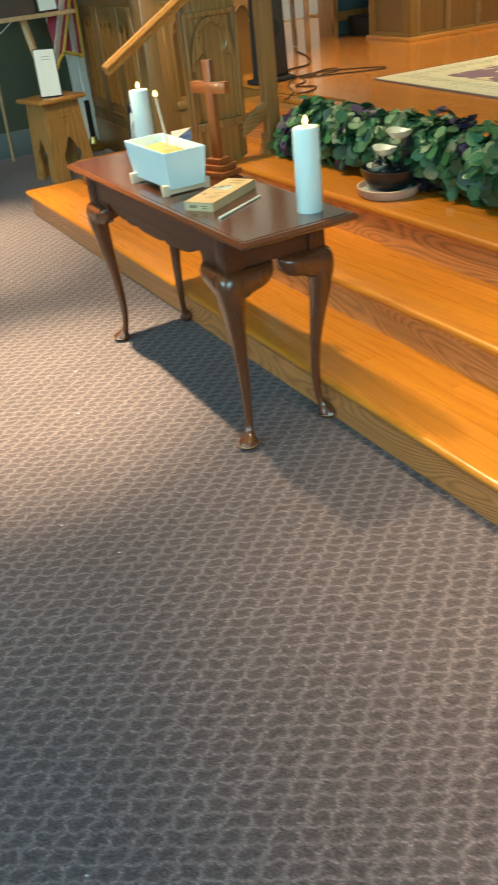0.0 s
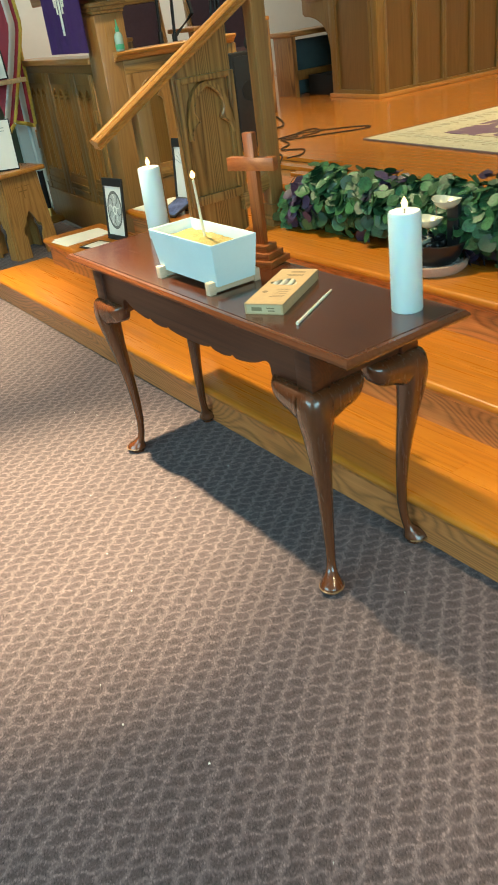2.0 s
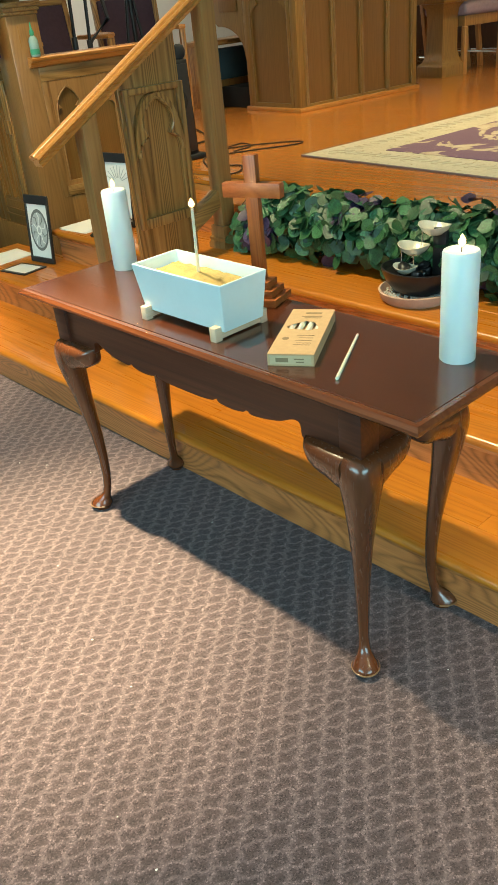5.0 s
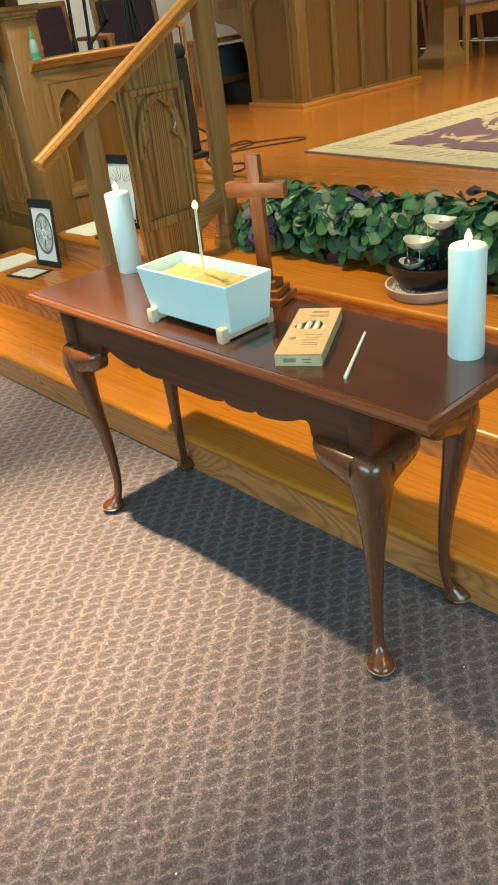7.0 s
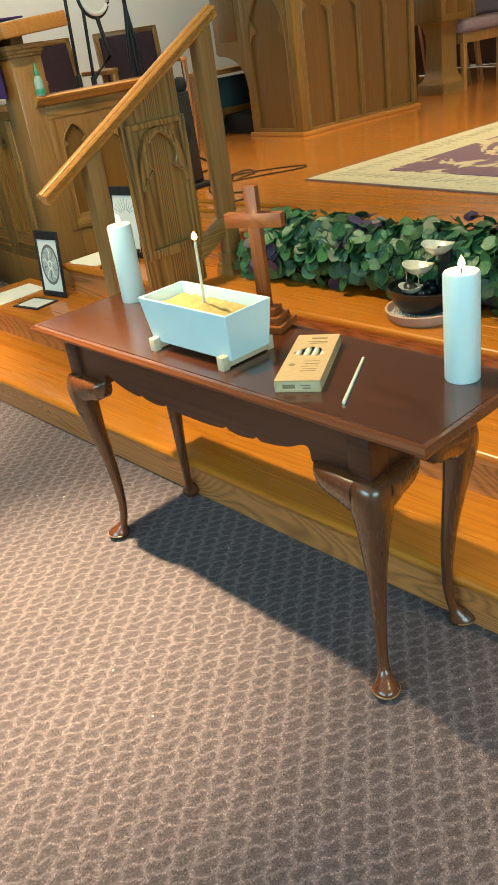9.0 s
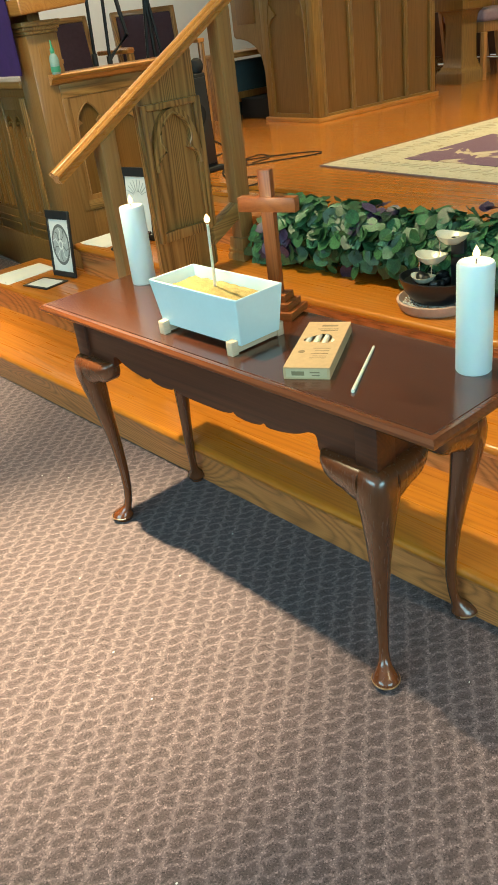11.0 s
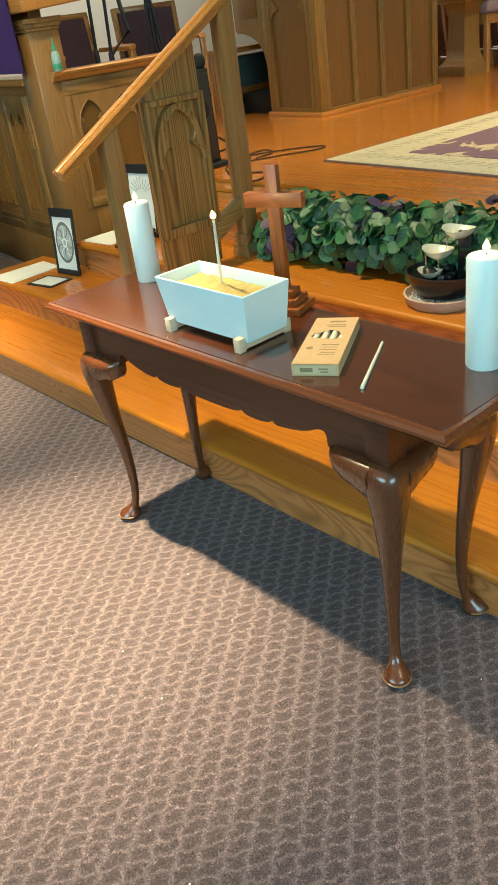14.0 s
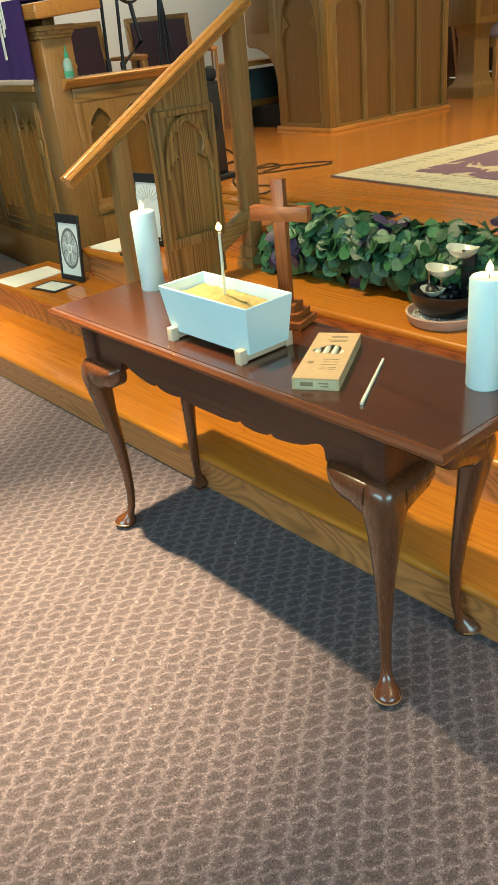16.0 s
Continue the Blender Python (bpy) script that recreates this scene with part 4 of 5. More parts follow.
# tabletop fountain in a saucer
FX, FY = 2.275, 2.755
saucer = thing("plant_saucer", "terracotta saucer filled with pale pebbles", "saucer")
part("dish", lathe([(0.0, 0.0), (0.115, 0.0), (0.128, 0.012), (0.134, 0.034), (0.136, 0.040), (0.128, 0.042), (0.122, 0.034), (0.112, 0.014), (0, 0.012)], Matrix.Translation((FX, FY, Z3)), 44), terracotta, saucer)


def pebbles(n):
    bm = bmesh.new()
    for i in range(n):
        a, r = random.uniform(0, 6.283), 0.113 * math.sqrt(random.uniform(0.25, 1))
        s = random.uniform(0.003, 0.0055)
        g = bmesh.ops.create_icosphere(bm, subdivisions=1, radius=s)["verts"]
        for v in g:
            v.co = Vector((FX + r * math.cos(a) + v.co.x, FY + r * math.sin(a) + v.co.y * 1.3, Z3 + 0.020 + random.uniform(0, 0.006) + v.co.z * 0.7))
    return bm


tagged(part("pebbles", pebbles(420), pebble, saucer, "pale grey pebbles"), kind="stuff")
fountain = thing("tabletop_fountain", "black glazed tabletop fountain with stepped metal cups", "fountain")
FB = Z3 + 0.024
part("bowl", lathe([(0, 0), (0.060, 0.0), (0.080, 0.010), (0.100, 0.038), (0.114, 0.070), (0.119, 0.088), (0.113, 0.090), (0.103, 0.070), (0.07, 0.056), (0, 0.050)], Matrix.Translation((FX, FY, FB)) @ Matrix.Diagonal((0.92, 1.14, 1, 1)), 40), glaze, fountain, "black glazed boat-shaped bowl")
part("back_column", prism([(FX + 0.03, FB + 0.05), (FX + 0.055, FB + 0.05), (FX + 0.050, FB + 0.225), (FX + 0.032, FB + 0.225)], "y", FY - 0.095, FY - 0.040, 0.006), glaze, fountain)
for k in range(14):
    rock = bmesh.new()
    c = Vector((FX + random.uniform(-0.055, 0.055), FY + random.uniform(-0.06, 0.06), FB + 0.068 + random.uniform(0, 0.022)))
    for v in bmesh.ops.create_icosphere(rock, subdivisions=2, radius=random.uniform(0.014, 0.026))["verts"]:
        v.co = c + v.co * (1 + 0.35 * noise.noise(v.co * 60 + c * 9))
    part("stone", rock, glaze, fountain)


def cup(cx, cy, cz, r):
    """Shallow half-round cup with thin walls, one side higher."""
    prof = [(0.0, -0.42), (0.45, -0.38), (0.80, -0.18), (1.0, 0.10), (0.95, 0.11), (0.74, -0.13), (0.40, -0.30), (0.0, -0.33)]
    bm = lathe([(p * r, q * r) for p, q in prof], None, 26)
    for v in bm.verts:
        v.co.z += 0.16 * abs(v.co.y) * abs(v.co.y) / r
        v.co.x *= 0.8
    return turn(bm, Matrix.Translation((cx, cy, cz)))


for cx, cy, cz, r in ((FX + 0.010, FY - 0.062, FB + 0.232, 0.060), (FX - 0.012, FY + 0.006, FB + 0.160, 0.060), (FX - 0.055, FY + 0.010, FB + 0.098, 0.046)):
    part("cup", cup(cx, cy, cz, r), pewter, fountain, "pale polished metal cup")
for cx, cy, z0, z1 in ((FX - 0.03, FY + 0.045, FB + 0.09, FB + 0.155), (FX - 0.03, FY - 0.006, FB + 0.09, FB + 0.155), (FX + 0.0, FY - 0.02, FB + 0.15, FB + 0.222)):
    part("strut", tube([(cx, cy, z0), (cx, cy, z1)], 0.0022, 8), chrome, fountain)

# leafy garland along the third step
garland = thing("ivy_garland", "artificial ivy garland with green and purple leaves", "garland")


def leaf_bm(size, cupping, bm=None, m=None):
    """A rounded, pointed leaf folded along its midrib with a wavy rim."""
    out = bm or bmesh.new()
    rim = [(0.0, 0.0), (0.26, 0.10), (0.44, 0.32), (0.46, 0.55), (0.34, 0.78), (0.14, 0.94), (0.0, 1.02)]
    mid = [out.verts.new((0, v * size, -cupping * size * math.sin(math.pi * v))) for v in (0.0, 0.36, 0.70, 1.02)]
    made = list(mid)
    for s in (-1, 1):
        side = [out.verts.new((s * u * size, v * size, size * (0.16 * u * (1 + 0.5 * math.sin(9 * v + s)) - 0.10 * v * v))) for u, v in rim[1:6]]
        made += side
        for f in ((mid[0], side[0], side[1], mid[1]), (mid[1], side[1], side[2]), (mid[1], side[2], side[3], mid[2]), (mid[2], side[3], side[4], mid[3])):
            out.faces.new(f if s > 0 else f[::-1])
    if m is not None:
        for v in made:
            v.co = m @ v.co
    return out


def leaf_pose(rng):
    """A place on the garland's front or crown, and a leaf turned outward there."""
    y = rng.uniform(0.55, 3.78)
    a = rng.triangular(-1.25, 2.5, 0.35)
    bulge = 1.0 + 0.22 * noise.noise((y * 3.1, 0.3, 1.7)) + 0.16 * noise.noise((y * 9.0, a * 2, 5.0))
    shrink = min(1.0, 0.45 + 2.2 * (3.80 - y))
    depth = rng.uniform(0.70, 1.06)
    x = 2.470 - 0.135 * math.cos(a) * bulge * depth
    z = Z3 + 0.140 * shrink + 0.145 * math.sin(a) * bulge * depth * shrink
    z = max(z, Z3 + 0.012)
    normal = Vector((-math.cos(a), rng.gauss(0, 0.35), math.sin(a) + rng.uniform(-0.1, 0.5)))
    q = normal.to_track_quat("Z", "Y").to_matrix().to_4x4()
    return y, Matrix.Translation((x, y, z)) @ q @ pose(0, 0, 0, rng.gauss(-4, 17), rng.gauss(0, 17), rng.gauss(180, 75))


rng = random.Random(7)
LEAVES = [mesh_of("leaf", leaf_bm(s, c), mat) for s, c, mat in ((0.060, 0.06, leaf_green), (0.070, 0.10, leaf_green), (0.080, 0.02, leaf_green), (0.066, 0.08, leaf_purple), (0.078, 0.03, leaf_purple))]
rest_green, rest_purple = bmesh.new(), bmesh.new()
picked = 0
for k in range(3000):
    y, m = leaf_pose(rng)
    tuft = noise.noise((y * 4.3, m.translation.z * 5, 9.0)) + 0.35 * noise.noise((y * 15, m.translation.z * 12, 2.0))
    purple = tuft > 0.29
    if picked < 300 and 2.05 < y < 3.75 and k % 3 == 0:
        piece("leaf", LEAVES[3 + k % 2 if purple else k % 3], garland, m)
        picked += 1
    else:
        leaf_bm(rng.uniform(0.050, 0.078), rng.uniform(0.0, 0.1), rest_purple if purple else rest_green, m)
tagged(part("green_leaves", rest_green, leaf_green, garland, "dense green ivy leaves"), kind="stuff")
tagged(part("purple_leaves", rest_purple, leaf_purple, garland, "dark purple leaves"), kind="stuff")
stems = bmesh.new()
for k in range(70):
    y = rng.uniform(0.6, 3.6)
    a0 = rng.uniform(0, 2.4)
    pts = []
    for i in range(5):
        a = a0 + 0.3 * i * rng.uniform(-1, 1)
        pts.append((2.475 - 0.10 * math.cos(a), y + 0.06 * i, Z3 + 0.13 + 0.10 * math.sin(a)))
    tube(pts, 0.0016, 5, stems)
tagged(part("stems", stems, stem_mat, garland), kind="stuff")

# ---------------------------------------------------------------- choir screen and pulpit
screen = thing("choir_screen", "carved oak choir screen with pointed-arch panels and a ledge", "screen")
SX, SY = 2.490, 5.290


def side_panels(parent, count, u0, u1, z0, z1, m, frame_mat, field_mat, stile=0.028):
    w = (u1 - u0) / count
    for k in range(count):
        f, g = gothic_panel(u0 + k * w, u0 + (k + 1) * w - 0.001, z0, z1, stile, 0.018, 0.04)
        p = part("tracery_panel", turn(f, m), frame_mat, parent)
        part("sunk_field", turn(g, m), field_mat, p)


ms = Matrix.Translation((0, SY, 0))
side_panels(screen, 3, SX + 0.035, 3.16, Z3 + 0.06, 1.140, ms, smooth_oak, organ_panel)
part("side_body", box(SX, 3.18, SY + 0.042, SY + 0.08, Z3, 1.21, 0.002), smooth_oak, screen)
part("end_stile", box(SX, SX + 0.034, SY - 0.004, SY + 0.041, Z3, 1.140, 0.002), smooth_oak, screen)
part("top_rail", box(SX, 3.18, SY - 0.006, SY + 0.041, 1.141, 1.218, 0.003), oak_x, screen)
part("bottom_rail", box(SX + 0.035, 3.18, SY - 0.006, SY + 0.041, Z3, Z3 + 0.059, 0.003), oak_x, screen)
part("ledge", prism([(SY - 0.055, 1.276), (SY - 0.062, 1.268), (SY - 0.055, 1.254), (SY - 0.040, 1.248), (SY - 0.030, 1.229), (SY - 0.015, 1.219), (SY + 0.11, 1.219), (SY + 0.11, 1.276)], "x", SX - 0.05, 3.22), rail_oak, screen, "moulded oak ledge")
part("lower_panel", box(SX, 3.18, SY + 0.002, SY + 0.06, 0.0, Z3 - 0.001, 0.003), dark_oak, screen, "plain oak panel below the tracery")
end_post = part("end_post", box(3.18, 3.24, SY - 0.01, SY + 0.09, Z3, 1.218, 0.004), oak_z, screen)
# front of the screen, towards the nave
mf = Matrix(((0, 1, 0, 2.410), (-1, 0, 0, 0), (0, 0, 1, 0), (0, 0, 0, 1)))
FW = 0.52
for k in range(3):
    y0 = 5.517 + FW * k
    side_panels(screen, 3, -(y0 + FW - 0.075), -(y0 + 0.075), 0.415, 1.085, mf, dark_oak, dark_oak, 0.020)
    part("panel_rail", box(2.406, 2.451, y0 + 0.075, y0 + FW - 0.075, 1.086, 1.160, 0.003), dark_oak, screen)
    part("panel_rail", box(2.406, 2.451, y0 + 0.075, y0 + FW - 0.075, 0.256, 0.414, 0.003), dark_oak, screen)
    for z in (0.310, 0.352):
        part("rail_bead", box(2.396, 2.4055, y0 + 0.075, y0 + FW - 0.075, z, z + 0.014, 0.003), dark_oak, screen)
    for y in (y0, y0 + FW - 0.0745):
        part("panel_stile", box(2.402, 2.451, y, y + 0.0735, 0.256, 1.160, 0.003), dark_oak, screen)
part("front_body", box(2.452, 2.49, 5.502, 7.08, 0, 1.20, 0.002), dark_oak, screen)
part("front_plinth", box(2.395, 2.451, 5.502, 7.08, 0, 0.255, 0.004), dark_oak, screen)
part("front_rail", box(2.400, 2.451, 5.502, 7.08, 1.161, 1.215, 0.003), dark_oak, screen)
part("front_ledge", box(2.355, 2.53, 5.497, 7.08, 1.216, 1.256, 0.008, 3), ledge_oak, screen)
pil = part("pilaster", box(2.366, 2.4015, 5.520, 5.587, 0.256, 1.160, 0.004), oak_z, screen, "paler oak pilaster")
part("latch_block", box(2.350, 2.3655, 5.524, 5.572, 0.86, 0.94, 0.004), oak_z, pil, "small oak latch block")

pulpit = thing("pulpit", "square oak pulpit post carrying a broad reading desk", "pulpit")
part("post", box(2.365, 2.542, 5.290, 5.492, 0, 1.490, 0.006), smooth_oak, pulpit)
for k, (g, z0, z1) in enumerate(((0.006, 1.490, 1.508), (0.014, 1.508, 1.530), (0.022, 1.530, 1.556))):
    part("cap_moulding", box(2.365 - g, 2.542 + g, 5.290 - g, 5.492 + g, z0, z1, 0.006), oak_y, pulpit)
part("desk_bracket", box(2.42, 2.49, 5.35, 6.02, 1.556, 1.600, 0.004), dark_oak, pulpit)
part("desk_top", turn(box(-0.185, 0.185, -0.52, 0.52, -0.040, 0.040, 0.010, 3), pose(2.500, 5.70, 1.640, 0, -4, 0)), ledge_oak, pulpit, "thick oak desk top")
cloth = thing("pulpit_fall", "purple cloth fall with a white emblem hung on the pulpit", "cloth")


def cloth_sheet():
    bm = bmesh.new()
    g = []
    for i in range(13):
        row = []
        for j in range(25):
            y = 5.335 + 0.655 * j / 24
            z = 1.292 + 0.405 * i / 12
            row.append((2.200 - 0.004 * math.sin(j * 0.9) * (1 - i / 12), y, z))
        g.append(row)
    for off in (0.0, 0.005):
        vs = [[bm.verts.new((x + off, y, z)) for x, y, z in r] for r in g]
        for i in range(12):
            for j in range(24):
                bm.faces.new((vs[i][j], vs[i][j + 1], vs[i + 1][j + 1], vs[i + 1][j]))
    return bm


part("fall", cloth_sheet(), purple_cloth, cloth)
part("hem_fold", box(2.200, 2.40, 5.335, 5.990, 1.686, 1.696, 0.003), purple_cloth, cloth)
emb = bmesh.new()
box(2.190, 2.1945, 5.636, 5.663, 1.40, 1.70, 0, 1, emb)
for s in (-1, 1):
    for k in (0, 1):
        box(2.190, 2.1945, 5.65 + s * (0.045 + 0.03 * k) - 0.008, 5.65 + s * (0.045 + 0.03 * k) + 0.008, 1.52 + 0.04 * k, 1.70, 0, 1, emb)
part("emblem", emb, paper, cloth, "white embroidered emblem")

bottle = thing("sanitiser_bottle", "clear pump bottle with a green nozzle", "bottle")
bmx = Matrix.Translation((2.472, 5.246, 1.276))
part("body", lathe([(0, 0), (0.022, 0), (0.025, 0.006), (0.025, 0.080), (0.019, 0.098), (0.010, 0.108), (0, 0.108)], bmx, 20), clear_plastic, bottle)
part("label", lathe([(0.0253, 0.012), (0.0256, 0.012), (0.0256, 0.040), (0.0253, 0.040)], bmx, 20), green_plastic, bottle)
part("nozzle", lathe([(0.010, 0.108), (0.012, 0.112), (0.012, 0.13), (0.006, 0.14), (0.003, 0.175), (0, 0.176)], bmx, 16), green_plastic, bottle)

# the screen and what stands on it lie slightly askew to the steps
skew = Matrix.Translation((2.555, 5.600, 0)) @ Matrix.Rotation(radians(-5), 4, "Z") @ Matrix.Diagonal((1.09, 1.09, 1, 1)) @ Matrix.Translation((-2.440, -5.235, 0))
for ob in (screen, pulpit, bottle):
    ob.matrix_basis = skew
cloth.matrix_basis = skew @ Matrix.Translation((0.10, -0.03, 0))

# armchairs behind the screen


def arm_chair(x, y, yaw):
    c = thing("clergy_armchair", "oak armchair with a plum upholstered back", "chair", "armchairs behind the screen")
    c.matrix_basis = pose(x, y, Z4, 0, 0, yaw)
    part("seat", box(-0.26, 0.26, -0.26, 0.24, 0.40, 0.48, 0.02, 3), plum_cloth, c)
    back = pose(0, 0.24, 0.42, -9, 0, 0)
    part("backrest", turn(box(-0.215, 0.215, -0.03, 0.03, 0.0, 0.47, 0.012, 3), back), plum_cloth, c)
    for s in (-1, 1):
        part("back_post", turn(box(s * 0.235 - 0.019, s * 0.235 + 0.019, -0.025, 0.025, -0.42, 0.50, 0.006), back), oak_z, c)
        part("arm", box(s * 0.265 - 0.026, s * 0.265 + 0.026, -0.27, 0.20, 0.655, 0.685, 0.008), rail_oak, c)
        part("front_leg", box(s * 0.265 - 0.02, s * 0.265 + 0.02, -0.27, -0.23, 0, 0.655, 0.005), oak_z, c)
    part("top_rail", turn(box(-0.254, 0.254, -0.024, 0.024, 0.471, 0.508, 0.006), back), oak_x, c)
    return c


arm_chair(3.30, 6.50, -6)
arm_chair(4.02, 6.55, -22)


def mic_stand(x, y, top, lean, label, boom=True):
    s = thing("microphone_stand", label, "stand", "microphone stands")
    part("pole", tube([(x, y, Z4 + 0.02), (x + lean[0] * 0.5, y + lean[1] * 0.5, (Z4 + top) / 2), (x + lean[0], y + lean[1], top)], 0.011, 10), black_metal, s)
    part("clutch", tube([(x + lean[0] * 0.5, y + lean[1] * 0.5, (Z4 + top) / 2 - 0.04), (x + lean[0] * 0.5, y + lean[1] * 0.5, (Z4 + top) / 2 + 0.04)], 0.018, 12), black_plastic, s)
    for k in range(3):
        a = 2.1 * k + 0.4
        part("leg", tube([(x, y, Z4 + 0.10), (x + 0.26 * math.cos(a), y + 0.26 * math.sin(a), Z4 + 0.012)], 0.009, 8), black_metal, s)
    return s


mic_stand(3.08, 6.00, 1.95, (0.06, 0.0), "black microphone stand with a tripod foot")
ringstand = mic_stand(3.18, 6.00, 1.90, (0.08, 0.0), "black tripod stand carrying a white ring light")
ring = bmesh.new()
rc = Vector((3.335, 5.98, 1.775))
tube([rc + Vector((0.11 * math.cos(2 * math.pi * k / 32), 0.02 * math.cos(2 * math.pi * k / 32), 0.11 * math.sin(2 * math.pi * k / 32))) for k in range(33)], 0.014, 8, ring)
part("ring_tube", ring, ring_white, ringstand, "white ring light tube")
part("ring_housing", tube([rc + Vector((0.13 * math.cos(2 * math.pi * k / 32), 0.012 + 0.02 * math.cos(2 * math.pi * k / 32), 0.13 * math.sin(2 * math.pi * k / 32))) for k in range(33)], 0.010, 8), black_plastic, ringstand)
part("phone_arm", tube([(3.23, 6.0, 1.30), (3.38, 5.99, 1.42), (3.35, 5.99, 1.56), (3.335, 5.99, 1.65)], 0.014, 8), black_plastic, ringstand)
tri = thing("camera_tripod", "black folded camera tripod", "tripod")
part("column", tube([(3.59, 6.0, 1.2), (3.575, 6.0, 1.76)], 0.014, 10), black_metal, tri)
for k, (dx, dy) in enumerate(((-0.10, 0.02), (0.12, -0.08), (0.16, 0.14))):
    part("leg", tube([(3.575, 6.0, 1.70), (3.57 + dx, 6.0 + dy, Z4 + 0.01)], 0.011, 8), black_metal, tri)
part("head", box(3.54, 3.61, 5.96, 6.04, 1.73, 1.785, 0.008), black_plastic, tri)
part("pan_handle", tube([(3.60, 6.0, 1.76), (3.74, 5.96, 1.735)], 0.010, 8), black_plastic, tri)

speaker = thing("loudspeaker", "tall black floor loudspeaker with a cloth grille and side handle", "speaker")
sm = pose(3.105, 5.10, Z4, 0, 0, 4)
part("cabinet", turn(prism([(-0.115, 0.03), (0.125, 0.03), (0.110, 0.545), (-0.105, 0.545)], "y", -0.07, 0.02, 0.012), sm), rubber, speaker)
part("grille", turn(prism([(-0.100, 0.05), (0.108, 0.05), (0.094, 0.525), (-0.090, 0.525)], "y", -0.077, -0.0705, 0.003), sm), black_plastic, speaker, "black cloth grille")
part("driver_ring", turn(lathe([(0.052, 0.0), (0.060, 0.0), (0.060, 0.006), (0.052, 0.006)], pose(0.004, -0.0775, 0.33, 90, 0, 0)), sm), rubber, speaker)
part("base", turn(box(-0.14, 0.16, -0.10, 0.06, 0, 0.029, 0.008), sm), rubber, speaker)
part("handle", turn(lathe([(0, 0), (0.022, 0.0), (0.036, 0.016), (0.040, 0.042), (0.030, 0.068), (0.012, 0.078), (0, 0.079)], pose(0.085, -0.03, 0.546)), sm), rubber, speaker, "rounded black handle knob")



def cable(pts, r=0.0055):
    c = thing("floor_cable", "black audio cable lying loose on the floor", "cable", "floor cables")
    part("cable", tube(curve_pts([(x, y, Z4 + r) for x, y in pts], 7), r, 6), rubber, c)


cable([(3.30, 5.06), (3.48, 5.08), (3.68, 4.96), (3.83, 4.78), (3.76, 4.72), (3.56, 4.83), (3.40, 4.92), (3.29, 5.00)], 0.004)
cable([(3.29, 5.10), (3.42, 5.00), (3.50, 5.10), (3.66, 5.12), (3.60, 4.98), (3.44, 4.96)], 0.004)
cable([(3.28, 5.02), (3.16, 4.92), (3.04, 4.74), (2.96, 4.56), (2.86, 4.44), (2.74, 4.32)], 0.004)
cable([(3.30, 4.99), (3.22, 4.82), (3.08, 4.72), (3.14, 4.58), (3.02, 4.46), (2.92, 4.46)], 0.004)
cable([(3.3, 5.1), (3.45, 5.4), (3.7, 5.5), (3.95, 5.9), (4.1, 6.3)])

# ---------------------------------------------------------------- organ console
organ = thing("organ_console", "large oak organ console with tall pointed-arch panels", "organ")
oa = math.atan2(-0.115, 1.364)
mo = Matrix.Translation((4.815, 5.682, Z4)) @ Matrix.Rotation(oa, 4, "Z")
OL, OD, OH = 1.33, 0.62, 1.16
side_panels(organ, 4, 0.075, OL - 0.045, 0.030, OH - 0.05, mo, organ_oak, organ_panel, 0.017)
for k in range(5):
    u = 0.075 + (OL - 0.12) / 4 * k
    part("colonnette", turn(tube([(u, 0.0, 0.031), (u, 0.0, OH - 0.06)], 0.009, 8), mo), organ_oak, organ)
part("corner_post", turn(box(0.0, 0.074, 0.0, 0.07, 0.03, OH - 0.05, 0.004), mo), organ_oak, organ)
part("corner_post", turn(box(OL - 0.044, OL, 0.0, 0.07, 0.03, OH - 0.05, 0.004), mo), organ_oak, organ)
part("cornice", turn(box(-0.03, OL + 0.03, -0.03, 1.0, OH - 0.049, OH + 0.03, 0.01, 3), mo), organ_oak, organ)
part("plinth", turn(box(-0.022, OL + 0.022, -0.022, OD + 0.02, 0, 0.029, 0.004), mo), rail_oak, organ)
part("core", turn(box(0.055, OL - 0.02, 0.045, OD - 0.02, 0.03, OH - 0.05, 0), mo), dark_oak, organ)
me_ = mo @ Matrix(((0, 1, 0, 0), (-1, 0, 0, 0), (0, 0, 1, 0), (0, 0, 0, 1)))
f, g = gothic_panel(-OD + 0.06, -0.075, 0.030, OH - 0.05, 0.028, 0.018, 0.04)
p = part("tracery_panel", turn(f, me_), organ_oak, organ)
part("sunk_field", turn(g, me_), organ_panel, p)
part("rear_stile", turn(box(0.0, 0.06, OD - 0.06, OD, 0.03, OH - 0.05, 0.003), mo), organ_oak, organ)
cheek = [(OD + 0.001, 0.36), (OD + 0.010, 0.42)] + [(OD + 0.34 - 0.33 * math.cos(a), 0.42 + 0.20 * math.sin(a)) for a in [math.pi / 2 * i / 10 for i in range(1, 11)]] + [(OD + 0.37, 0.64), (OD + 0.37, OH - 0.05), (OD + 0.001, OH - 0.05)]
ch = part("key_cheek", turn(prism(cheek, "x", 0.0, 0.05, 0.003), mo), organ_oak, organ, "curved oak key cheek")
part("cheek_panel", turn(box(-0.008, 0.0, OD + 0.06, OD + 0.30, 0.72, OH - 0.10, 0.004), mo), organ_panel, ch)
part("key_desk", turn(box(0.052, OL, OD - 0.018, OD + 0.36, 0.62, 0.72, 0.004), mo), dark_oak, organ)
# Black boxes stand in for the shade inside the kneehole; the lower also for pedals.
part("dark_pedal_box", turn(box(0.056, OL - 0.03, OD - 0.017, OD + 0.44, 0.0, 0.16, 0.004), mo), rubber, organ, "black box for the pedals and the kneehole's shade")
part("kneehole_shade_panel", turn(box(0.056, OL - 0.03, OD - 0.017, OD + 0.02, 0.42, 0.619, 0.003), mo), rubber, organ)
